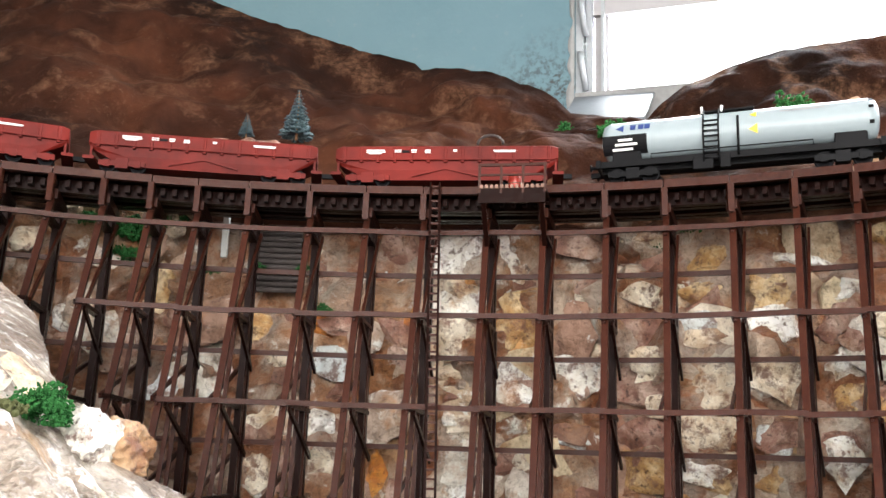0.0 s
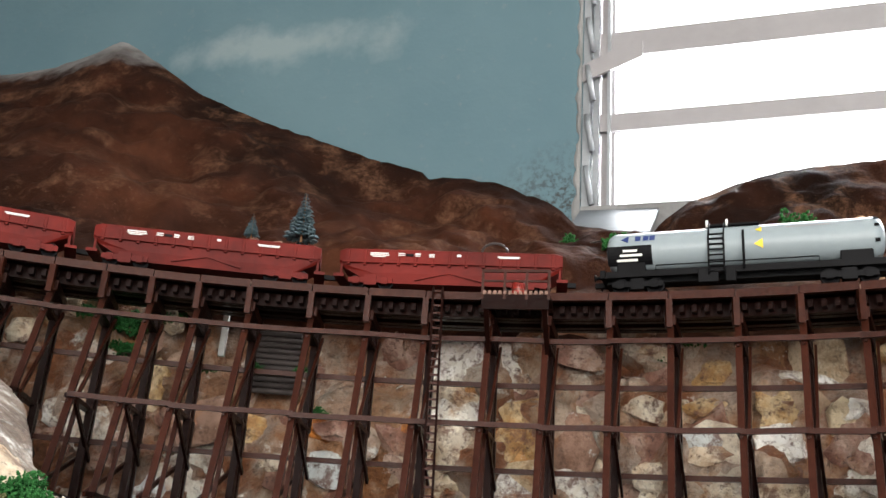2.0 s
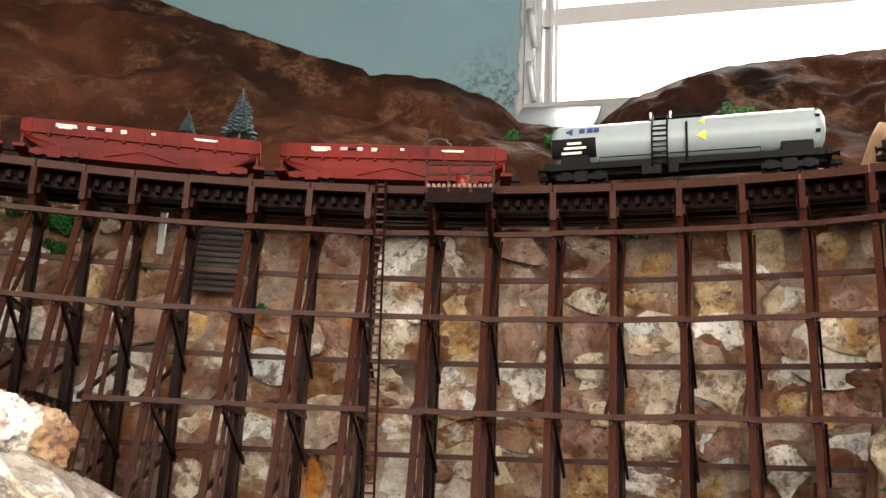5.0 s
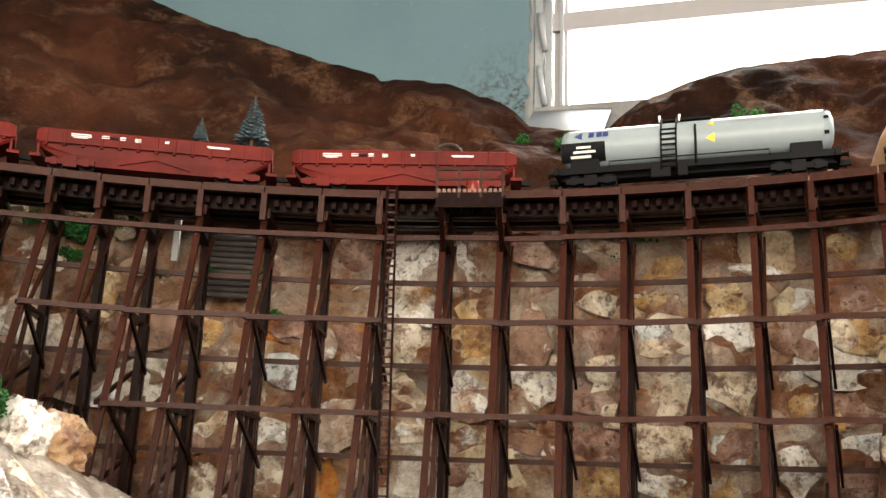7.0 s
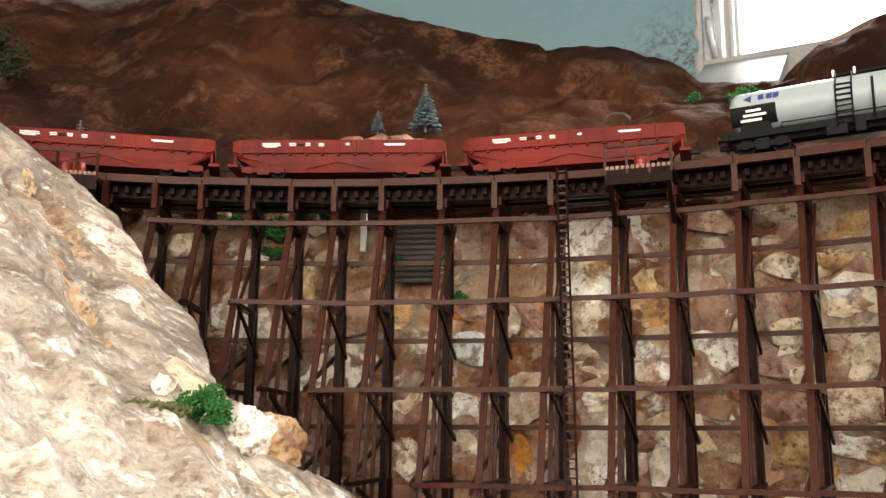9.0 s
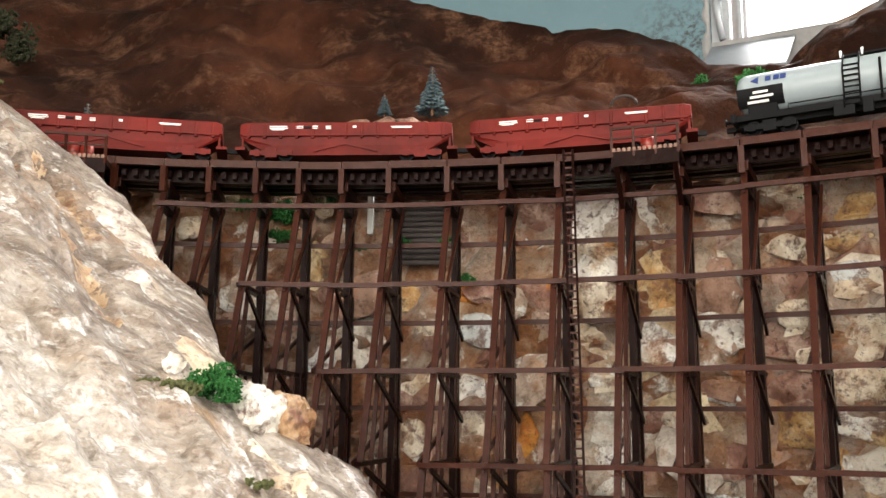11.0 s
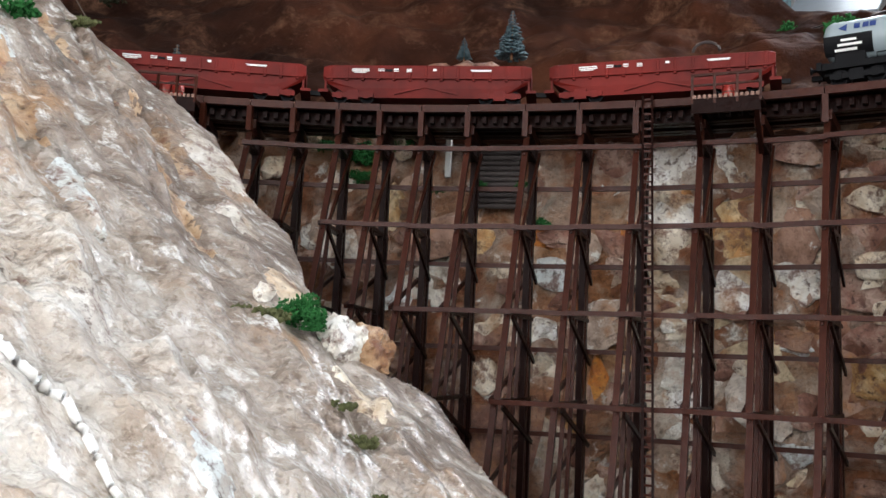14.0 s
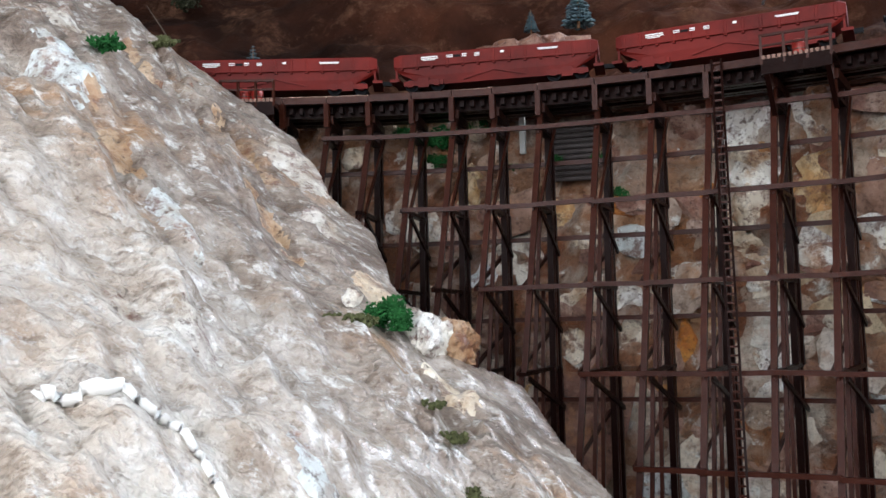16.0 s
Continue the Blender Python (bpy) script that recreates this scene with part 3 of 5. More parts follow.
# legs of a bent: top radius, batter, thickness, height where it begins; the lower storeys have more of them
LEGS = [(0.6665, 0.262, 0.0038, 1.3545), (0.6930, 0.01, 0.0042, 1.3545), (0.7005, -0.06, 0.0052, 1.3545), (0.6770, 0.165, 0.0026, 1.2885), (0.6850, 0.09, 0.0025, 1.2335), (0.6965, -0.03, 0.0026, 1.2885)]
for deg in BENTS:
    a = radians(deg)
    rad, tan = Vector((math.sin(a), math.cos(a), 0)), Vector((math.cos(a), -math.sin(a), 0))
    cap = tw(beam("bent_cap", cyl(deg, 0.660, 1.3568), cyl(deg, 0.708, 1.3568), 0.0065, 0.006, M["timber"], trestle))
    for k, (r, bat, w, top) in enumerate(LEGS):
        stops = [top] + [z for z in (1.2885, 1.1785) if z < top] + [FOOT]
        for z1, z0 in zip(stops, stops[1:]):
            jog = tan * (random.uniform(-0.0011, 0.0011) if z1 < 1.34 else 0.0)
            # rear legs take the darkened copy, shade included in the colour
            tw(beam("leg", leg_point(deg, r, bat, z0) + jog, leg_point(deg, r, bat, z1) + jog, w, w, M["timber_dark_shade" if k in (1, 2) else "timber"], cap, up=rad))
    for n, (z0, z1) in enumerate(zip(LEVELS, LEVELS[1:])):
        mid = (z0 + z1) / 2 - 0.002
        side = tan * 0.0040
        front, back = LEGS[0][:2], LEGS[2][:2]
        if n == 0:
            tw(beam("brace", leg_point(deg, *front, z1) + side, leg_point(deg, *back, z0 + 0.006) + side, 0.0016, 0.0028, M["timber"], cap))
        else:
            tw(beam("brace", leg_point(deg, *front, z0 - 0.003) + side, leg_point(deg, *back, mid) + side, 0.0016, 0.0030, M["timber_dark_shade"], cap))
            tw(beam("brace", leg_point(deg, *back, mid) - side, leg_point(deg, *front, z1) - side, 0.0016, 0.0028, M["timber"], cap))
        tw(beam("cross_tie", leg_point(deg, *front, z0) - rad * 0.004, leg_point(deg, *back, z0) + rad * 0.003, 0.0050, 0.0026, M["timber_dark_shade"], cap))
    bolt_me = bpy.data.meshes.get("bolt")
    if not bolt_me:
        bb = bmesh.new()
        bmesh.ops.create_cone(bb, cap_ends=True, segments=6, radius1=0.0009, radius2=0.0007, depth=0.0014)
        bolt_me = bpy.data.meshes.new("bolt")
        bb.to_mesh(bolt_me)
        bb.free()
        bolt_me.materials.append(M["timber"])
    for z in LEVELS[:4]:
        for dz in (-0.0032,):
            bo = new("bolt", bolt_me)
            bo.parent = cap
            bo.matrix_basis = Matrix.Translation(leg_point(deg, *LEGS[0][:2], z + dz) - rad * 0.0042) @ Matrix.Rotation(-a, 4, "Z") @ Matrix.Rotation(radians(90), 4, "X")
START = {1.343: -17.1, 1.2885: -11.9, 1.2335: -6.9, 1.1785: -0.8, 1.1235: 2.3}
for a, b in zip(BENTS, BENTS[1:]):
    for z in LEVELS:
        if a < START[z] - 0.1:
            continue
        r, bat = LEGS[0][:2]
        ext = 0.25 if random.random() < 0.4 else 0.05
        p, q = leg_point(a - ext, r, bat, z), leg_point(b + ext, r, bat, z)
        fwd = Vector((-math.sin(radians(a)), -math.cos(radians(a)), 0)) * (0.0048 + random.uniform(0, 0.0006))
        j = random.uniform(-0.0006, 0.0006)
        tw(beam("girt", p + fwd + Vector((0, 0, j)), q + fwd + Vector((0, 0, random.uniform(-0.0006, 0.0006))), 0.0026, 0.0030, M["timber"], trestle))
    for z in (1.3245, 1.2705, 1.2125, 1.155):
        r, bat = LEGS[2][:2]
        tw(beam("rear_girt", leg_point(a - 0.05, r, bat, z), leg_point(b + 0.05, r, bat, z), 0.003, 0.0032, M["timber"], trestle))


def arc_beam(name, d0, d1, r, z, w, h, material, parent, step=1.5):
    n = max(2, int(abs(d1 - d0) / step))
    bm = bmesh.new()
    rings = []
    for i in range(n + 1):
        deg = d0 + (d1 - d0) * i / n
        rings.append([bm.verts.new(cyl(deg, r + a * w / 2, z + b * h / 2)) for a, b in ((-1, -1), (1, -1), (1, 1), (-1, 1))])
    for a, b in zip(rings, rings[1:]):
        for k in range(4):
            bm.faces.new((a[k], a[(k + 1) % 4], b[(k + 1) % 4], b[k]))
    bm.faces.new(rings[0][::-1])
    bm.faces.new(rings[-1])
    bmesh.ops.recalc_face_normals(bm, faces=bm.faces)
    return tw(part(name, bm, material, parent))


# stringers and ties: the deck's shade is coloured in, too
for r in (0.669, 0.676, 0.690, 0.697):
    arc_beam("stringer", -62, 76, r, 1.3644, 0.005, 0.0092, M["timber_dark_shade"], trestle)
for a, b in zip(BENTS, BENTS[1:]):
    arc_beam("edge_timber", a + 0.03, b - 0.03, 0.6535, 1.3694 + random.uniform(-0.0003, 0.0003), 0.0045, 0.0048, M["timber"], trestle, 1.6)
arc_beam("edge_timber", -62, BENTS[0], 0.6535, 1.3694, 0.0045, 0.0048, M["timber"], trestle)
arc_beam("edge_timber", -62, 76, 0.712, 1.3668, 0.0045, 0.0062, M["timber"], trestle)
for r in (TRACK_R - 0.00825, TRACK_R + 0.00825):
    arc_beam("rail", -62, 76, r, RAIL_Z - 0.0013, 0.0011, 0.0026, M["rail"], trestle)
# added board that closes bright gaps between ties and keeps the underside dark
arc_beam("deck_board", -62, 76, 0.6850, 1.3694, 0.050, 0.0008, M["timber_dark_shade"], trestle)
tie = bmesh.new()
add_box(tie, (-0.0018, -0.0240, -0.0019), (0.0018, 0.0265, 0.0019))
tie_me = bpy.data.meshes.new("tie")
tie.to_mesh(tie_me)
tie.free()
tie_me.materials.append(M["timber_dark_shade"])
deg = -61.5
while deg < 75.5:
    ob = new("tie", tie_me)
    ob.parent = trestle
    ob.matrix_basis = trestle.matrix_world.inverted() @ Matrix.Translation(cyl(deg, 0.6835, 1.3717)) @ Matrix.Rotation(-radians(deg), 4, "Z")
    deg += 0.62
for deg in BENTS:
    tw(beam("edge_post", cyl(deg, 0.6525, 1.350), cyl(deg, 0.6525, 1.3670), 0.0036, 0.0036, M["timber"], trestle, up=(1, 0, 0)))

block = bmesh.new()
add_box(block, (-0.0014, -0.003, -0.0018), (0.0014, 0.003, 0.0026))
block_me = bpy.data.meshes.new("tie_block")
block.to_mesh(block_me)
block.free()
block_me.materials.append(M["timber_dark_shade"])
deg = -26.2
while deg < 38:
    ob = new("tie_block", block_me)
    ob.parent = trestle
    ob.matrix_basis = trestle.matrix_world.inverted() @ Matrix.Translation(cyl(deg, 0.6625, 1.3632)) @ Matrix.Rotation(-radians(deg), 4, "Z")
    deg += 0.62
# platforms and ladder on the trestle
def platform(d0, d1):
    deck = arc_beam("refuge_platform", d0, d1, 0.6425, 1.3633, 0.019, 0.003, M["timber_dark_shade"], trestle)
    arc_beam("apron", d0 + 0.05, d1 - 0.05, 0.6338, 1.3588, 0.0020, 0.0060, M["timber_dark_shade"], deck)
    arc_beam("top_rail", d0, d1, 0.6335, 1.3796, 0.0016, 0.0016, M["timber"], deck)
    arc_beam("mid_rail", d0, d1, 0.6335, 1.3733, 0.0012, 0.0012, M["timber"], deck)
    for k in range(4):
        dg = d0 + 0.08 + (d1 - d0 - 0.16) * k / 3
        beam("post", cyl(dg, 0.6335, 1.3618), cyl(dg, 0.6335, 1.3796), 0.0016, 0.0016, M["timber"], deck, up=(1, 0, 0))
    n = 13
    for k in range(n):
        dg = d0 + 0.2 + (d1 - d0 - 0.4) * k / (n - 1)
        beam("plank", cyl(dg, 0.6325, 1.3660), cyl(dg, 0.652, 1.3660), 0.0019, 0.0022, M["cream_wood"], deck)
    for dg in (d0 + 0.3, d1 - 0.3):
        beam("strut", cyl(dg, 0.635, 1.357), cyl(dg, 0.66, 1.335), 0.003, 0.003, M["timber_dark_shade"], deck, up=(1, 0, 0))


M["cream_wood"] = wood_paint("weathered_plank", (0.22, 0.13, 0.10), (0.35, 0.24, 0.19))
M["barrel"] = painted("barrel_red", (0.32, 0.03, 0.02), 0.7, 0.35)
platform(8.72, 12.45)
platform(-23.4, -20.0)


def fire_barrel(dg, r):
    ob = lathe("fire_barrel", [(0, 0.0033), (0.001, 0.0038), (0.0045, 0.0043), (0.008, 0.0038), (0.009, 0.0033)], "z", (0, 0, 0), M["barrel"], seg=18)
    ob.matrix_world = Matrix.Translation(cyl(dg, r, 1.3672))
    tagged(ob, "small red fire barrel standing on a trestle platform", "barrel", "fire barrels")
    lathe("hoop", [(0.0026, 0.0042), (0.0032, 0.00436)], "z", (0, 0, 0), M["rail"], ob, 18)


fire_barrel(10.65, 0.6425)
fire_barrel(-21.2, 0.6425)
fire_barrel(-21.95, 0.6425)

foot_l, foot_r = cyl(7.35, 0.577, 1.06), cyl(7.90, 0.577, 1.06)
head_l, head_r = cyl(5.93, 0.6495, 1.3735), cyl(6.44, 0.6495, 1.3735)
ladder = tw(beam("ladder", head_l, foot_l, 0.0014, 0.0014, M["timber_dark_shade"], trestle, up=(1, 0, 0)))
beam("stile", head_r, foot_r, 0.0014, 0.0014, M["timber_dark_shade"], ladder, up=(1, 0, 0))
for k in range(62):
    f = (k + 0.5) / 62
    beam("rung", head_l.lerp(foot_l, f), head_r.lerp(foot_r, f), 0.0010, 0.0012, M["timber"], ladder)


# ---- the train ----
def wagon(name, d0, d1, label, category, group=""):
    mid = (d0 + d1) / 2
    chord = 2 * TRACK_R * math.sin(radians(d1 - d0) / 2)
    m = Matrix.Translation(cyl(mid, TRACK_R, RAIL_Z)) @ Matrix.Rotation(-radians(mid), 4, "Z")
    return thing(name, m, label, category, group), chord


def wheelset(x, parent, r=0.0055, material=None):
    for y in (-0.0085, 0.0085):
        s = 1 if y > 0 else -1
        lathe("wheel", [(0.0, r * 0.3), (0.0, r), (s * 0.0024, r), (s * 0.0024, r * 0.82), (s * 0.0017, r * 0.7), (s * 0.0017, r * 0.2)], "y", (x, y, r), material or M["black"], parent, 18)


def bogie(parent, x, frame_mat, base=0.021, r=0.0055):
    bm = bmesh.new()
    for y in (-0.0135, 0.0135):
        add_box(bm, (x - base / 2 - 0.005, y - 0.0012, r - 0.0012), (x + base / 2 + 0.005, y + 0.0012, r + 0.0022))
        add_box(bm, (x - 0.004, y - 0.0016, r - 0.0028), (x + 0.004, y + 0.0016, r + 0.004))
        for sx in (-1, 1):
            add_box(bm, (x + sx * base / 2 - 0.002, y - 0.0018, r - 0.002), (x + sx * base / 2 + 0.002, y + 0.0018, r + 0.0025))
    add_box(bm, (x - 0.004, -0.013, r - 0.001), (x + 0.004, 0.013, r + 0.0035))
    ob = part("bogie", bm, frame_mat, parent)
    for sx in (-1, 1):
        wheelset(x + sx * base / 2, ob, r)
    return ob


def coupler(parent, x, s, material, buffers=True):
    bm = bmesh.new()
    add_box(bm, (min(x, x + s * 0.006), -0.0015, 0.009), (max(x, x + s * 0.006), 0.0015, 0.012))
    part("coupler", bm, M["black"], parent)
    if buffers:
        for y in (-0.010, 0.010):
            lathe("buffer", [(0, 0.0012), (s * 0.0035, 0.0012), (s * 0.0036, 0.0024), (s * 0.0042, 0.0024)], "x", (x, y, 0.0125), material, parent, 12)


def decal(name, parent, x0, x1, z0, z1, r, cz, material, lift=0.00035):
    """A painted field on the side of a lying tank, following its curve."""
    bm = bmesh.new()
    rows = []
    for j in range(7):
        z = z0 + (z1 - z0) * j / 6
        y = -math.sqrt(max(1e-9, r * r - (z - cz) ** 2))
        n = Vector((0, y, z - cz)).normalized() * lift
        rows.append([bm.verts.new((x, y + n.y, z + n.z)) for x in (x0, x1)])
    for a, b in zip(rows, rows[1:]):
        bm.faces.new((a[0], a[1], b[1], b[0]))
    return part(name, bm, material, parent)


def tank_wagon(name, d0, d1, r, cz, shell, style, label):
    w, L = wagon(name, d0, d1, label, "tank wagon", "train on the trestle")
    e = 0.006
    h = L / 2
    prof = [(-h, r * 0.15), (-h + 0.0006, r * 0.55), (-h + 0.0022, r * 0.85), (-h + e * 0.8, r * 0.97), (-h + e, r), (-h + e + 0.0004, r * 1.006), (-h + e + 0.0012, r)]
    prof += [(-s, q) for s, q in reversed(prof)]
    lathe("tank_barrel", prof, "x", (0, 0, cz), shell, w, 40)
    bm = bmesh.new()
    add_box(bm, (-h - 0.001, -0.0125, 0.0115), (h + 0.001, -0.0095, 0.0155))
    add_box(bm, (-h - 0.001, 0.0095, 0.0115), (h + 0.001, 0.0125, 0.0155))
    add_box(bm, (-h - 0.002, -0.0145, 0.0110), (-h + 0.001, 0.0145, 0.0160))
    add_box(bm, (h - 0.001, -0.0145, 0.0110), (h + 0.002, 0.0145, 0.0160))
    add_box(bm, (-h, -0.0035, 0.010), (h, 0.0035, 0.0150))
    part("underframe", bm, M["black"], w)
    for sx in (-1, 1):
        box("saddle", (sx * h * 0.80 - 0.009, -0.0090, 0.014), (sx * h * 0.80 + 0.009, 0.0090, cz - r * 0.60), M["black"], w, 0.0008)
        bogie(w, sx * h * 0.74, M["black"])
        coupler(w, sx * (h + 0.002), sx, M["black"])
    for x in (-h * 0.22, -h * 0.06):
        box("brake_gear", (x - 0.006 if x < -h * 0.1 else x - 0.003, -0.0138, 0.0055), (x + 0.006 if x < -h * 0.1 else x + 0.003, -0.0100, 0.0135), M["black"], w, 0.0004)
    tube("handrail", [(-h * 0.6, -0.0142, 0.0145), (-h * 0.6, -0.0148, 0.0175), (h * 0.55, -0.0148, 0.0175), (h * 0.55, -0.0142, 0.0145)], 0.0004, M["black"], w, seg=6)
    top = cz + r
    if style == "wide":
        box("walkway", (-h * 0.55, -0.0055, top + 0.0003), (h * 0.35, 0.0055, top + 0.0016), M["black"], w)
        decal("logo_plate", w, -h + 0.010, -h + 0.026, cz + 0.0015, cz + 0.0155, r, cz, M["sign_white"])
        for x0, x1 in ((-h + 0.0108, -h + 0.0155), (-h + 0.0195, -h + 0.0243)):
            decal("logo_block", w, x0, x1, cz + 0.0095, cz + 0.0148, r, cz, M["sign_blue"], 0.0006)
        for k in range(4):
            decal("logo_bar", w, -h + 0.0115 + 0.0033 * k, -h + 0.0138 + 0.0033 * k, cz + 0.0052, cz + 0.0085, r, cz, M["sign_blue"], 0.0006)
        decal("data_panel", w, -h + 0.0060, -h + 0.0285, cz - 0.0115, cz + 0.0010, r, cz, M["sign_white"])
        decal("data_field", w, -h + 0.0065, -h + 0.0210, cz - 0.0085, cz + 0.0005, r, cz, M["black"], 0.0006)
        for k in range(4):
            decal("writing_bar", w, -h + 0.0075 + 0.0006 * (k % 2), -h + 0.0185 - 0.0016 * (k % 3), cz - 0.0075 + k * 0.002, cz - 0.0066 + k * 0.002, r, cz, M["sign_white"], 0.0009)
        decal("hazard_plate", w, -h + 0.0222, -h + 0.0280, cz - 0.0085, cz - 0.0035, r, cz, M["orange"], 0.0006)
        decal("warning_plate", w, -h + 0.0222, -h + 0.0280, cz - 0.0030, cz + 0.0008, r, cz, M["loco"], 0.0006)
        decal("logo_plate", w, h - 0.031, h - 0.0075, cz + 0.0055, cz + 0.0125, r, cz, M["sign_white"])
        decal("logo_field", w, h - 0.0306, h - 0.0079, cz + 0.0060, cz + 0.0120, r, cz, M["logo_red"], 0.0006)
        for k in range(4):
            decal("logo_bar", w, h - 0.0225 + 0.0034 * k, h - 0.0200 + 0.0034 * k, cz + 0.0083, cz + 0.0106, r, cz, M["sign_white"], 0.0009)
        box("valve_box", (h - 0.031, -0.0150, cz - r * 0.86), (h - 0.006, -0.0125, cz - r * 0.66), M["black"], w, 0.0004)
    else:
        for k, x0 in enumerate((-h + 0.0195, -h + 0.0245, -h + 0.0285)):
            decal("logo_bar", w, x0, x0 + 0.0035, cz + 0.0035, cz + 0.0072, r, cz, M["sign_blue"], 0.0005)
        bm = bmesh.new()
        bmesh.ops.create_cone(bm, cap_ends=True, segments=3, radius1=0.0032, radius2=0.0032, depth=0.0005)
        mk = part("logo_mark", bm, M["sign_blue"], w)
        ang = math.asin(0.0052 / r)
        mk.matrix_basis = Matrix.Translation((-h + 0.0138, -r * math.cos(ang) - 0.0002, cz + 0.0052)) @ Matrix.Rotation(radians(90) - ang, 4, "X") @ Matrix.Rotation(radians(90), 4, "Z")
        decal("data_field", w, -h + 0.002, -h + 0.030, cz - 0.0105, cz + 0.0005, r, cz, M["black"])
        for k in range(3):
            decal("writing_bar", w, -h + 0.008 + 0.002 * k, -h + 0.021 + 0.003 * (k % 2), cz - 0.0085 + k * 0.0026, cz - 0.0072 + k * 0.0026, r, cz, M["sign_white"], 0.0006)
        for cx, cz2, s in ((0.0155, cz - 0.0030, 1.25), (0.0155, cz + 0.0065, 0.85)):
            bm = bmesh.new()
            bmesh.ops.create_cone(bm, cap_ends=True, segments=3, radius1=0.0028 * s, radius2=0.0028 * s, depth=0.0005)
            tr = part("warning_triangle", bm, M["yellow"], w)
            ang = math.asin((cz2 - cz) / r)
            tr.matrix_basis = Matrix.Translation((cx - 0.003, -r * math.cos(ang) - 0.0002, cz2)) @ Matrix.Rotation(radians(90) - ang, 4, "X") @ Matrix.Rotation(radians(90), 4, "Z")
        lad = tube("ladder", [(-0.0175, -r - 0.0012, 0.010), (-0.0175, -r - 0.0012, cz + 0.003), (-0.0175, -r * 0.5, top + 0.0015)], 0.0006, M["black"], w, seg=6)
        tube("stile", [(-0.0085, -r - 0.0012, 0.010), (-0.0085, -r - 0.0012, cz + 0.003), (-0.0085, -r * 0.5, top + 0.0015)], 0.0006, M["black"], lad, seg=6)
        for k in range(8):
            z = 0.012 + 0.0035 * k
            y = -r - 0.0012 if z < cz + 0.003 else -r - 0.0012 + (z - cz - 0.003) * 0.75
            tube("rung", [(-0.0175, y, z), (-0.0085, y, z)], 0.0006, M["black"], lad, seg=6)
        tube("pipe", [(0.003, -r - 0.0008, 0.013), (0.003, -r - 0.0008, cz + 0.006)], 0.0008, M["black"], w, seg=6)
        box("walkway", (-0.020, -0.0055, top + 0.0003), (0.012, 0.0055, top + 0.0014), M["black"], w)
        for x in (-0.019, -0.007):
            tube("post", [(x, -0.005, top), (x, -0.005, top + 0.0042)], 0.0008, M["sign_white"], w, seg=6)
        decal("stencil_bar", w, h - 0.055, h - 0.030, cz + 0.0065, cz + 0.0075, r, cz, M["roof_grey"])
        for z in (cz - 0.006, cz + 0.003, cz + 0.008):
            decal("end_mark", w, h - 0.0062, h - 0.0035, z, z + 0.002, r, cz, M["black"], 0.0005)
    return w


tank_wagon("tank_wagon", 15.0, 28.8, 0.0128, 0.0315, M["white"], "narrow", "white tank wagon with black ladder and yellow warning triangles")
tank_wagon("tank_wagon", 31.5, 47.9, 0.0182, 0.0332, M["silver"], "wide", "long silver-grey tank wagon with red sign and white data panels")


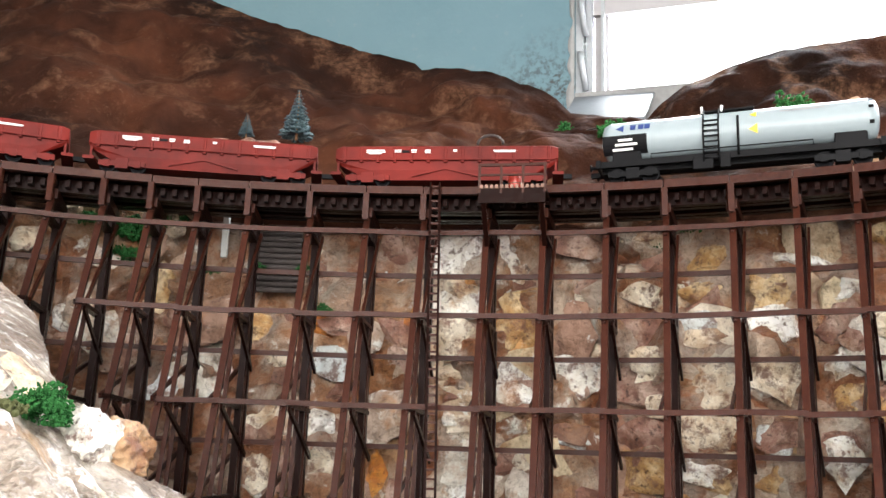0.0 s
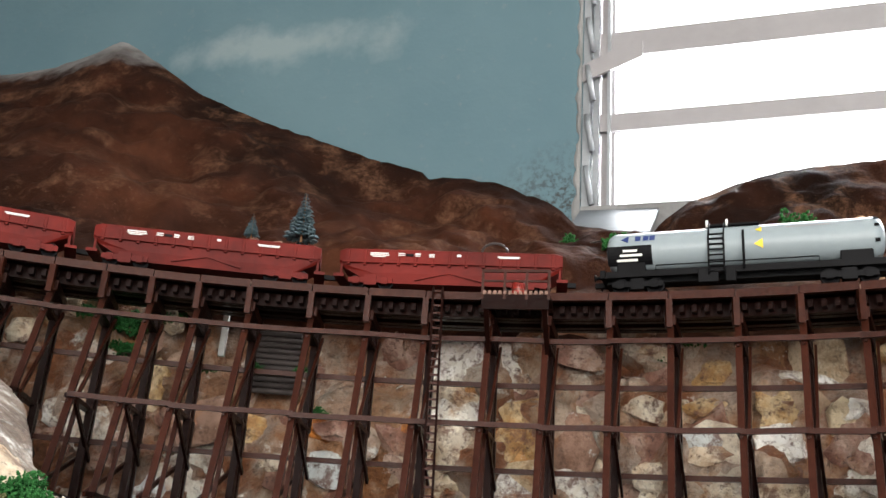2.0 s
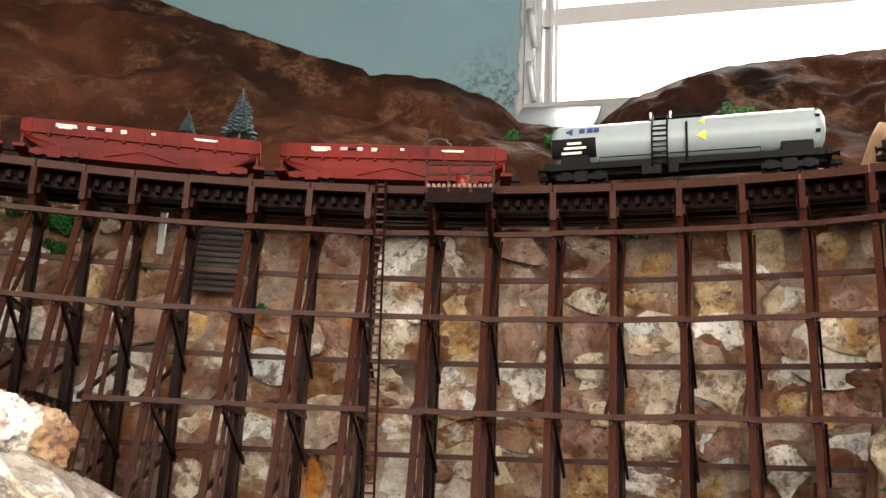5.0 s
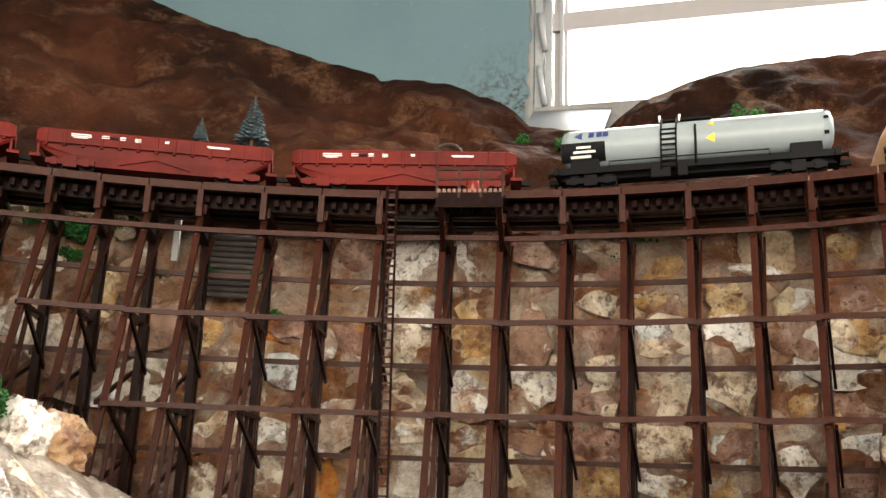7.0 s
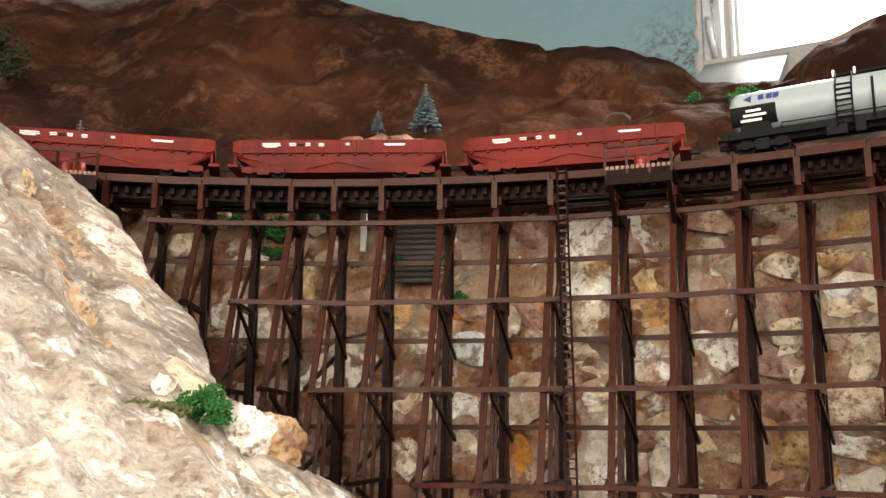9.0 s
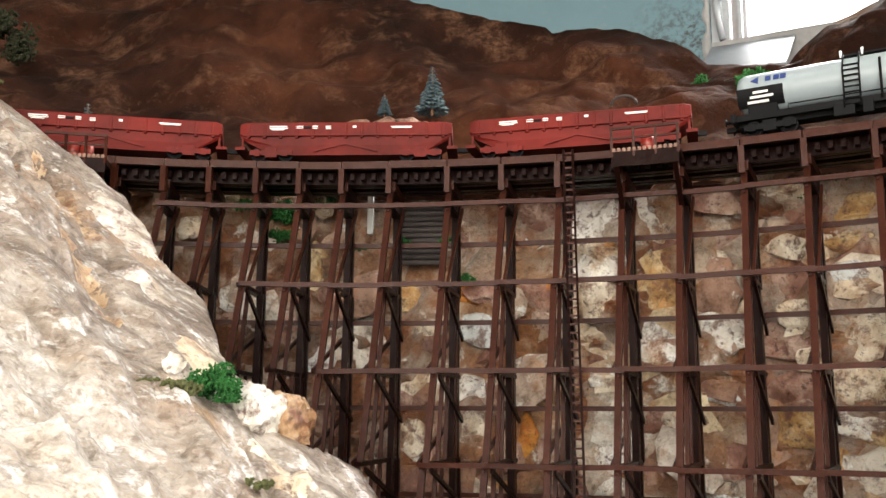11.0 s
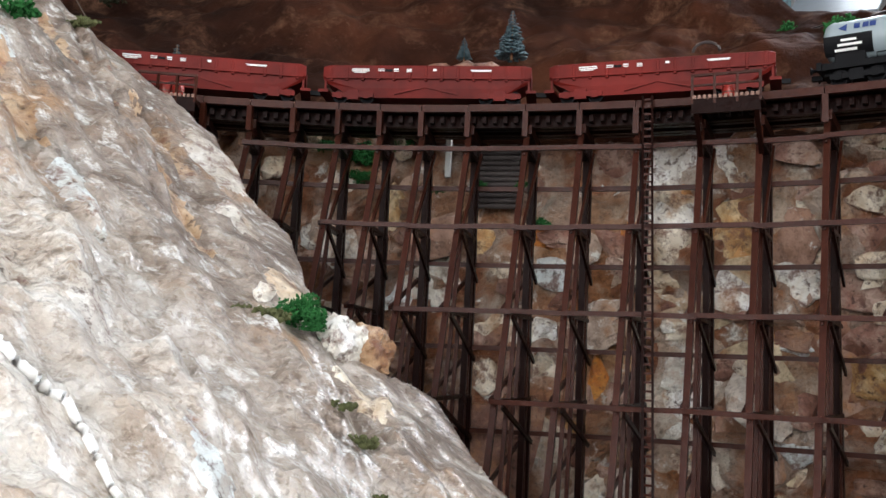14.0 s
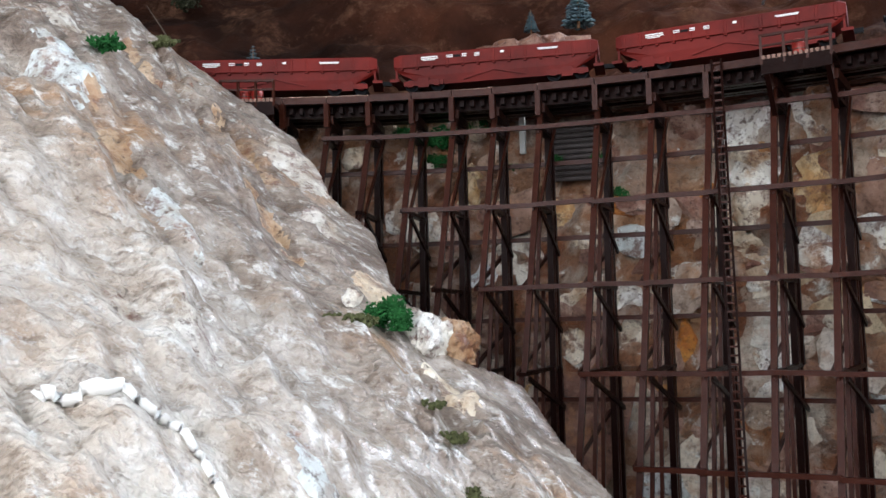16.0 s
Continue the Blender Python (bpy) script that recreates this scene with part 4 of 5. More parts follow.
def ore_hopper(d0, d1):
    w, L = wagon("hopper_wagon", d0, d1, "weathered red covered hopper wagon with white stencilling on the trestle", "hopper wagon", "train on the trestle")
    h = L / 2
    # body: upper side band, lower body drawn in, sloping end sheets
    bm = bmesh.new()
    secs = [(-h, 0.0195, 0.0150, 0.0205, 0.0300), (-h + 0.004, 0.0160, 0.0158, 0.0205, 0.0312), (-h + 0.022, 0.0050, 0.0158, 0.0200, 0.0312), (h - 0.022, 0.0050, 0.0158, 0.0200, 0.0312), (h - 0.004, 0.0160, 0.0158, 0.0205, 0.0312), (h, 0.0195, 0.0150, 0.0205, 0.0300)]
    rings = []
    for x, zb, half, zm, zt in secs:
        pts = [(-half * 0.80, zb), (-half * 0.90, (zb + zm) / 2), (-half * 0.92, zm), (-half, zm + 0.0008), (-half, zt - 0.001), (-half * 0.94, zt), (half * 0.94, zt), (half, zt - 0.001), (half, zm + 0.0008), (half * 0.92, zm), (half * 0.90, (zb + zm) / 2), (half * 0.80, zb)]
        rings.append([bm.verts.new((x, y, z)) for y, z in pts])
    for a, b in zip(rings, rings[1:]):
        for k in range(len(a)):
            bm.faces.new((a[k], a[(k + 1) % len(a)], b[(k + 1) % len(a)], b[k]))
    bm.faces.new(rings[0][::-1])
    bm.faces.new(rings[-1])
    bmesh.ops.recalc_face_normals(bm, faces=bm.faces)
    part("body", bm, M["red"], w)
    for k in range(13):
        x = -h + 0.006 + (L - 0.012) * k / 12
        box("rib", (x - 0.0011, -0.0163, 0.0180), (x + 0.0011, -0.0140, 0.0305), M["red"], w, 0.0004)
    box("side_sill", (-h + 0.002, -0.0168, 0.0196), (h - 0.002, -0.0155, 0.0210), M["red"], w, 0.0003)
    for a, b in ((-0.022, 0.0), (0.0, 0.022)):
        beam("truss_rod", (a, -0.0150, 0.0075 if a < 0 else 0.0135), (b, -0.0150, 0.0135 if a < 0 else 0.0075), 0.0008, 0.0012, M["red"], w)
    for sx in (-1, 1):
        box("end_platform", (sx * h - 0.0035, -0.0135, 0.0095), (sx * h + 0.0035, 0.0135, 0.0118), M["red"], w)
        bogie(w, sx * (h - 0.0215), M["red"], 0.019, 0.0052)
        coupler(w, sx * (h + 0.003), sx, M["black"], False)
        box("end_post", (sx * (h - 0.0015) - 0.0007, -0.0135, 0.0115), (sx * (h - 0.0015) + 0.0007, -0.0120, 0.0200), M["red"], w)
    box("roof_hatch", (-h * 0.6, -0.0035, 0.0308), (h * 0.6, 0.0035, 0.0325), M["red"], w, 0.0005)
    y = -0.01655
    for x0, x1, z0, z1 in ((-0.0520, -0.0400, 0.0270, 0.0278), (-0.0520, -0.0395, 0.0256, 0.0263), (-0.0505, -0.0420, 0.0245, 0.0251), (-0.0335, -0.0290, 0.0272, 0.0278), (-0.0335, -0.0290, 0.0258, 0.0264), (-0.0225, -0.0190, 0.0270, 0.0279), (-0.0225, -0.0190, 0.0256, 0.0262), (-0.0135, -0.0098, 0.0272, 0.0277), (-0.0135, -0.0098, 0.0262, 0.0267), (-0.0135, -0.0098, 0.0252, 0.0257), (0.0050, 0.0075, 0.0262, 0.0278), (0.0310, 0.0455, 0.0266, 0.0273), (0.0320, 0.0450, 0.0258, 0.0263)):
        box("writing_bar", (x0, y - 0.0001, z0), (x1, y + 0.0004, z1), M["sign_white"], w)
    box("number_patch", (-0.0285, y - 0.0001, 0.0256), (-0.0235, y + 0.0004, 0.0274), M["black"], w)
    for ob in w.children:
        if not ob.name.startswith(("bogie", "coupler")):
            ob.scale.z = 0.86
    return w


for k in range(4):
    ore_hopper(0.42 - 13.45 * k, 12.62 - 13.45 * k)


def cement_wagon(d0, d1):
    w, L = wagon("cement_wagon", d0, d1, "dusty cream cement wagon with two rounded silos", "cement wagon", "train on the trestle")
    for x in (-0.0215, 0.0215):
        prof = [(0.017, 0.014), (0.0215, 0.0200), (0.034, 0.0204), (0.0385, 0.0190), (0.0425, 0.0150), (0.0445, 0.0095), (0.0452, 0.002)]
        silo = lathe("silo", prof, "z", (0, 0, 0), M["cement"], w, 32)
        silo.matrix_basis = Matrix.Translation((x, 0, 0)) @ Matrix.Diagonal((1, 0.82, 1, 1))
        lathe("hatch", [(0.0445, 0.005), (0.0470, 0.005), (0.0478, 0.003)], "z", (x, 0, 0), M["cement"], silo, 14)
        tube("roof_rail", [(x - 0.009, -0.006, 0.0425), (x - 0.009, -0.006, 0.0495), (x + 0.009, -0.006, 0.0495), (x + 0.009, -0.006, 0.0425)], 0.0005, M["cement"], w, seg=6)
    box("catwalk", (-0.010, -0.006, 0.0425), (0.010, 0.006, 0.0440), M["cement"], w)
    h = L / 2
    box("frame_beam", (-h, -0.0150, 0.0165), (h, 0.0150, 0.0205), M["cement_frame"], w, 0.0006)
    for x in (-0.034, 0.034):
        box("axle_guard", (x - 0.010, -0.0150, 0.003), (x + 0.010, -0.0128, 0.0165), M["cement_frame"], w, 0.0006)
        wheelset(x - 0.001, w)
    for sx in (-1, 1):
        box("step", (sx * (h - 0.004) - 0.006, -0.0150, 0.002), (sx * (h - 0.004) + 0.006, -0.0135, 0.0165), M["cement_frame"], w, 0.0004)
        tube("end_rail", [(sx * (h - 0.001), -0.012, 0.020), (sx * (h - 0.001), -0.012, 0.028), (sx * (h - 0.006), -0.012, 0.031), (sx * (h - 0.009), -0.012, 0.021)], 0.0006, M["cement"], w, seg=6)
        coupler(w, sx * h, sx, M["cement_frame"])
    box("discharge_pipe", (-0.024, -0.0145, 0.004), (0.024, -0.0120, 0.0150), M["cement_frame"], w, 0.002)


cement_wagon(50.5, 58.6)


def locomotive(d0, d1):
    w, L = wagon("diesel_locomotive", d0, d1, "maroon diesel locomotive with cream stripes and black bogies", "locomotive", "train on the trestle")
    h = L / 2
    bm = bmesh.new()
    rings = []
    for x, s, top in ((-h, 0.94, 0.0435), (-h + 0.004, 1.0, 0.0462), (h - 0.004, 1.0, 0.0462), (h, 0.94, 0.0435)):
        pts = [(-0.0165 * s, 0.019), (-0.0168 * s, 0.030), (-0.0162 * s, 0.041), (-0.0125 * s, top - 0.0008), (0, top + 0.0006), (0.0125 * s, top - 0.0008), (0.0162 * s, 0.041), (0.0168 * s, 0.030), (0.0165 * s, 0.019)]
        rings.append([bm.verts.new((x, y, z)) for y, z in pts])
    for a, b in zip(rings, rings[1:]):
        for k in range(len(a)):
            bm.faces.new((a[k], a[(k + 1) % len(a)], b[(k + 1) % len(a)], b[k]))
    bm.faces.new(rings[0][::-1])
    bm.faces.new(rings[-1])
    bmesh.ops.recalc_face_normals(bm, faces=bm.faces)
    part("body", bm, M["loco"], w)
    for z in (0.0200, 0.0300):
        box("stripe", (-h, -0.0174, z), (h, -0.0162, z + 0.0016), M["cream"], w)
    box("roof_panel", (-h * 0.7, -0.009, 0.0460), (h * 0.9, 0.009, 0.0475), M["roof_grey"], w, 0.0006)
    for x in (-h * 0.52, h * 0.52):
        fr = box("window", (x - 0.0045, -0.0172, 0.0335), (x + 0.0045, -0.0160, 0.0405), M["cream"], w, 0.0006)
        box("pane", (x - 0.0033, -0.0175, 0.0346), (x + 0.0033, -0.0170, 0.0394), M["glass"], fr)
    for x in (-0.006, 0.006):
        box("door_seam", (x - 0.0004, -0.0173, 0.0205), (x + 0.0004, -0.0164, 0.0425), M["cream"], w)
    box("chassis", (-h + 0.004, -0.0130, 0.0110), (h - 0.004, 0.0130, 0.0192), M["black"], w, 0.0008)
    box("fuel_tank", (-0.020, -0.0145, 0.0040), (0.020, 0.0145, 0.0120), M["silver"], w, 0.002)
    for sx in (-1, 1):
        bogie(w, sx * h * 0.60, M["black"], 0.030, 0.0058)
        coupler(w, sx * h, sx, M["black"])
        tube("exhaust", [(sx * 0.02, 0, 0.0465), (sx * 0.02, 0, 0.0500)], 0.0016, M["roof_grey"], w)


locomotive(59.8, 73.6)


def sliding_wagon(d0, d1):
    w, L = wagon("sliding_wall_wagon", d0, d1, "pale grey sliding-wall wagon with two white data plates", "goods wagon", "train on the trestle")
    h = L / 2
    for x0, x1 in ((-h, -0.0006), (0.0006, h)):
        box("wall_panel", (x0, -0.0168, 0.0195), (x1, 0.0168, 0.0515), M["grey"], w, 0.0008)
    box("roof", (-h - 0.0008, -0.0172, 0.0515), (h + 0.0008, 0.0172, 0.0535), M["black"], w, 0.0008)
    box("seam", (-0.0010, -0.0172, 0.0190), (0.0010, 0.0172, 0.0530), M["black"], w)
    for k in range(9):
        x = -h + L * (k + 1) / 10
        box("panel_rib", (x - 0.0003, -0.0171, 0.0215), (x + 0.0003, -0.0166, 0.0490), M["grey"], w)
    for z0, z1 in ((0.0360, 0.0440), (0.0215, 0.0260)):
        box("data_plate", (h - 0.019, -0.0174, z0), (h - 0.004, -0.0168, z1), M["sign_white"], w)
        box("writing_bar", (h - 0.017, -0.0177, z0 + 0.0018), (h - 0.007, -0.0172, z0 + 0.0027), M["roof_grey"], w)
    box("underframe", (-h, -0.0140, 0.0120), (h, 0.0140, 0.0195), M["loco"], w)
    for sx in (-1, 1):
        wheelset(sx * h * 0.62, w)
        box("axle_guard", (sx * h * 0.62 - 0.008, -0.0140, 0.003), (sx * h * 0.62 + 0.008, -0.0125, 0.0125), M["black"], w, 0.0005)
        coupler(w, sx * h, sx, M["black"])


sliding_wagon(-58.3, -41.3)
# ---- window ----
def wall_box(name, u0, u1, d0, d1, z0, z1, material, parent=None, label=""):
    bm = bmesh.new()
    vs = [bm.verts.new(wallp(u, d, z)) for u in (u0, u1) for d in (d0, d1) for z in (z0, z1)]
    for f in ((0, 1, 3, 2), (4, 6, 7, 5), (0, 4, 5, 1), (2, 3, 7, 6), (0, 2, 6, 4), (1, 5, 7, 3)):
        bm.faces.new([vs[i] for i in f])
    bmesh.ops.recalc_face_normals(bm, faces=bm.faces)
    return part(name, bm, material, parent, label)


win = wall_box("window_1", WIN_L, WIN_L + 0.008, WALL_D + 0.004, WALL_D + 0.03, WIN_B, WIN_T, M["frame"])
tagged(win, "old aluminium louvre window frame with slats removed", "window", kind="structure")
wall_box("channel", -0.158, -0.152, WALL_D + 0.010, WALL_D + 0.034, WIN_B, WIN_T, M["frame"], win)
wall_box("jamb", -0.149, -0.1345, WALL_D + 0.012, WALL_D + 0.040, WIN_B, WIN_T, M["bar"], win)
wall_box("jamb_lip", -0.1415, -0.1380, WALL_D + 0.002, WALL_D + 0.012, WIN_B, WIN_T, M["frame"], win)
wall_box("far_jamb", WIN_R - 0.02, WIN_R, WALL_D + 0.01, WALL_D + 0.05, WIN_B, WIN_T, M["frame"], win)
for z0, z1 in ((1.664, 1.684), (1.754, 1.784), (1.845, 1.862), (1.935, 1.952)):
    wall_box("louvre_bar", -0.150, WIN_R - 0.02, WALL_D + 0.006, WALL_D + 0.012, z0, z1, M["bar"], win)
bm = bmesh.new()
vs = [bm.verts.new(wallp(u, WALL_D + dd, z)) for dd in (0.0, 0.004) for u, z in ((-0.170, 1.722), (-0.104, 1.748), (-0.104, 1.766), (-0.110, 1.770), (-0.170, 1.743))]
bm.faces.new(vs[:5])
bm.faces.new(vs[5:][::-1])
for k in range(5):
    bm.faces.new((vs[k], vs[(k + 1) % 5], vs[5 + (k + 1) % 5], vs[5 + k]))
bmesh.ops.recalc_face_normals(bm, faces=bm.faces)
part("bracket", bm, M["bar"], win, "painted louvre bracket")
for z in (1.60, 1.66, 1.72, 1.78, 1.84):
    tube("operator_arm", [wallp(-0.163, WALL_D + 0.001, z + 0.022), wallp(-0.160, WALL_D - 0.006, z + 0.004), wallp(-0.156, WALL_D - 0.002, z - 0.022)], 0.0032, M["frame"], win)
bm = bmesh.new()
vs = [bm.verts.new(wallp(u, d, z + k)) for k in (0.0, 0.003) for u, d, z in ((-0.170, 0.842, 1.5225), (-0.092, 0.842, 1.5205), (-0.088, WALL_D + 0.01, 1.576), (-0.168, WALL_D + 0.01, 1.578))]
for f in ((3, 2, 1, 0), (4, 5, 6, 7), (0, 1, 5, 4), (1, 2, 6, 5), (2, 3, 7, 6), (3, 0, 4, 7)):
    bm.faces.new([vs[i] for i in f])
tagged(part("sill_sheet", bm, M["sheet"]), "grey metal sheet leaning below the window sill", "sheet")

# broken plaster lip along the opening's edge
rows = []
for i in range(90):
    z = 1.535 + 0.50 * i / 89
    w = 0.005 + 0.006 * fbm((0, 0, z), 45, 3) + 0.012 * max(0, 1.62 - z) * 6
    rows.append([wallp(-0.1685 - max(0.002, w) * k / 4, WALL_D - 0.0035 * math.sin(math.pi * k / 4) * (0.6 + 0.6 * fbm((k * 0.3, 1, z), 90, 2)) - (0 if k in (0, 4) else 0.0004), z) for k in range(5)])
tagged(grid_mesh("plaster_lip", rows, M["plaster"]), kind="structure")

# ---- planting ----
def leaf_mat(name, dark, light):
    m, nt, b = nodes_of(name, 0.85)
    b.inputs["Specular IOR Level"].default_value = 0.1
    g = nt.nodes.new("ShaderNodeNewGeometry")
    c = ramp(nt, g.outputs["Random Per Island"], [(0.0, dark), (1.0, light)])
    n = tex_noise(nt, coords(nt), 300, 3)
    nt.links.new(mix(nt, 0.4, c, ramp(nt, n, [(0.3, dark), (0.7, light)])), b.inputs["Base Color"])
    return m


M["leaf"] = leaf_mat("foam_green", (0.011, 0.055, 0.013), (0.034, 0.135, 0.036))
M["moss"] = leaf_mat("moss_olive", (0.04, 0.045, 0.016), (0.105, 0.11, 0.05))
M["spruce"] = leaf_mat("spruce_blue", (0.055, 0.088, 0.10), (0.15, 0.205, 0.225))
M["dry"] = leaf_mat("dry_shrub", (0.012, 0.014, 0.007), (0.036, 0.036, 0.020))
M["dry_wood"] = painted("dead_wood", (0.075, 0.05, 0.035), 0.6, 0.85, 0, 120, 0.0008)
M["bark"] = painted("stump_tan", (0.34, 0.20, 0.11), 0.6, 0.85, 0, 120, 0.0012)


def clump(name, place, size, material, label, category, n=200, leaf=0.11, up=None, group=""):
    """A tuft of many small crumpled leaves with an uneven outline."""
    rnd = random.Random(int(place[0] * 7919) + int(place[2] * 104729) + n)
    lobes = [Vector((rnd.uniform(-0.6, 0.6) * size[0], rnd.uniform(-0.6, 0.6) * size[1], rnd.uniform(0.1, 0.8) * size[2])) for _ in range(7)]
    verts, faces = [], []
    for _ in range(n):
        c = rnd.choice(lobes) + Vector((rnd.uniform(-1, 1) * 0.38 * size[0], rnd.uniform(-1, 1) * 0.38 * size[1], rnd.uniform(-1, 1) * 0.32 * size[2]))
        c.z = max(-0.15 * size[2], c.z)
        s = max(size) * leaf * rnd.uniform(0.6, 1.4)
        q = Euler((rnd.uniform(0, 6.3), rnd.uniform(0, 6.3), rnd.uniform(0, 6.3))).to_matrix()
        k = len(verts)
        verts += [tuple(c + q @ Vector(v) * s * rnd.uniform(0.7, 1.15)) for v in ((-1, 0, 0), (0, -1, 0), (1, 0, 0), (0, 1, 0), (0, 0, 0.8), (0, 0, -0.8))]
        faces += [(k + a, k + (a + 1) % 4, k + 4) for a in range(4)] + [(k + (a + 1) % 4, k + a, k + 5) for a in range(4)]
    me = bpy.data.meshes.new(name)
    me.from_pydata(verts, [], faces)
    me.materials.append(material)
    ob = new(name, me)
    ob.matrix_world = Matrix.Translation(place)
    return tagged(ob, label, category, group)


def conifer(place, height, label):
    base = thing("conifer", Matrix.Translation(place), label, "conifer", "model conifers")
    rnd = random.Random(int(place[0] * 9999))
    tube("trunk", [(0, 0, -0.002), (0.0003, 0, height * 0.5), (0, 0, height * 0.97)], [height * 0.03, height * 0.02, height * 0.006], M["bark"], base, seg=7)
    verts, faces = [], []
    tiers = 12
    for t in range(tiers):
        z = height * (0.12 + 0.84 * t / (tiers - 1))
        reach = height * 0.30 * (1 - t / (tiers - 0.3)) ** 0.9 + height * 0.02
        n = 24 if t < 8 else 12
        for k in range(n):
            a = 2 * math.pi * (k + rnd.random()) / n
            ln = reach * rnd.uniform(0.7, 1.15)
            d = Vector((math.cos(a), math.sin(a), -0.28))
            s = Vector((-math.sin(a), math.cos(a), 0))
            for m in range(3):
                f0, f1 = m / 3, (m + 1.25) / 3
                wdt = ln * 0.25 * (1 - 0.5 * f0)
                i = len(verts)
                o = Vector((0, 0, z + rnd.uniform(-1, 1) * height * 0.02))
                verts += [tuple(o + d * ln * f0), tuple(o + d * ln * (f0 + f1) / 2 + s * wdt - Vector((0, 0, wdt * 0.4))), tuple(o + d * ln * f1), tuple(o + d * ln * (f0 + f1) / 2 - s * wdt - Vector((0, 0, wdt * 0.4))), tuple(o + d * ln * (f0 + f1) / 2 + Vector((0, 0, wdt * 0.5)))]
                faces += [(i, i + 1, i + 4), (i + 1, i + 2, i + 4), (i + 2, i + 3, i + 4), (i + 3, i, i + 4)]
    me = bpy.data.meshes.new("crown")
    me.from_pydata(verts, [], faces)
    me.materials.append(M["spruce"])
    ob = new("crown", me)
    ob.parent = base
    return base


conifer(cyl(-3.45, 0.828, 1.464), 0.043, "blue-grey model spruce on the red-brown hillside")
conifer(cyl(-6.3, 0.828, 1.463), 0.020, "small blue-grey model spruce on the hillside")
conifer(cyl(-23.2, 0.80, 1.415), 0.040, "grey-green model spruce above the track")
clump("shrub", cyl(-21.8, 0.79, 1.41), (0.014, 0.012, 0.024), M["dry"], "dry grey-green shrub above the track", "shrub", 160)
clump("shrub", cyl(-25.8, 0.79, 1.41), (0.014, 0.012, 0.020), M["dry"], "dry grey-green shrub above the track", "shrub", 160)
clump("shrub", cyl(-12.4, 0.745, 1.372), (0.006, 0.006, 0.036), M["leaf"], "bright green bush between track and hillside", "shrub", 200, 0.12)
clump("shrub", wallp(-0.160, 0.815, 1.500), (0.014, 0.010, 0.010), M["leaf"], "dark green foam bush beside the sill sheet", "shrub", 180)
clump("shrub", wallp(-0.112, 0.80, 1.490), (0.020, 0.012, 0.014), M["leaf"], "dark green foam bush beside the sill sheet", "shrub", 220)
clump("shrub", cyl(24.3, 0.80, 1.463), (0.014, 0.010, 0.016), M["leaf"], "dark green foam bush on the rocky bank", "shrub", 160)


for dg, r, z, sz in ((-28.0, 0.95, 1.535, 0.034), (-30.0, 0.95, 1.55, 0.036)):
    clump("shrub", cyl(dg, r, z), (sz * 0.7, sz * 0.6, sz), M["dry"], "dark dry shrub on the upper hillside", "shrub", 600, 0.055, group="hillside shrubs")
# grey stones round the spruces, a culvert rim and a wire above the track
def hill_stone(dg, r, z, size, tint, k):
    ob = new("boulder", STONES[k].copy())
    ob.data.materials[0] = TINT[tint]
    ob.matrix_world = Matrix.Translation(cyl(dg, r, z)) @ Matrix.Rotation(-radians(dg), 4, "Z") @ Matrix.Diagonal((*size, 1))
    tagged(ob, "weathered pinkish grey rock at the foot of the hillside", "boulder", "rocks behind the track")


# two tan stumps on the bank and stones of the right-hand bank
def stump(pts, radii, label):
    tagged(tube("stump", pts, radii, M["bark"], None, seg=12), label, "stump", "tan stumps")


stump([cyl(28.0, 0.735, 1.372), cyl(27.9, 0.737, 1.40), cyl(27.7, 0.742, 1.428), cyl(27.4, 0.745, 1.445)], [0.0085, 0.0062, 0.0058, 0.004], "tall tan plaster stump beside the track")
stump([cyl(29.4, 0.735, 1.372), cyl(30.2, 0.737, 1.39), cyl(30.9, 0.74, 1.418), cyl(31.2, 0.742, 1.428)], [0.0065, 0.005, 0.0042, 0.003], "leaning tan plaster stump beside the track")


# ---- stones ----
def stone_mat():
    m, nt, b = nodes_of("loose_stone", 0.45)
    info = nt.nodes.new("ShaderNodeObjectInfo")
    v = coords(nt)
    base = ramp(nt, info.outputs["Random"], [(0.0, (0.30, 0.15, 0.095)), (0.14, (0.42, 0.27, 0.20)), (0.30, (0.80, 0.74, 0.62)), (0.40, (0.58, 0.29, 0.08)), (0.50, (0.72, 0.58, 0.40)), (0.64, (0.86, 0.83, 0.75)), (0.80, (0.46, 0.31, 0.22)), (0.92, (0.74, 0.62, 0.42))])
    n1, n2 = tex_noise(nt, v, 70, 7, 0.7), tex_noise(nt, v, 380, 4, 0.6)
    base = mix(nt, ramp(nt, tex_noise(nt, v, 40, 6, 0.66), [(0.54, (0, 0, 0)), (0.68, (0.8, 0.8, 0.8))]), base, (0.46, 0.21, 0.07))
    c = mix(nt, 0.75, base, ramp(nt, n1, [(0.34, (0.40, 0.30, 0.22)), (0.55, (1, 1, 1))]), "MULTIPLY")
    c = mix(nt, ramp(nt, tex_noise(nt, v, 75, 6, 0.7), [(0.60, (0, 0, 0)), (0.66, (1, 1, 1))]), c, (0.80, 0.79, 0.74))
    c, pits = crackle(nt, v, c, 0.6)
    nt.links.new(c, b.inputs["Base Color"])
    bump(nt, b, mix(nt, 0.6, n1, pits), 1.0, 0.006)
    return m


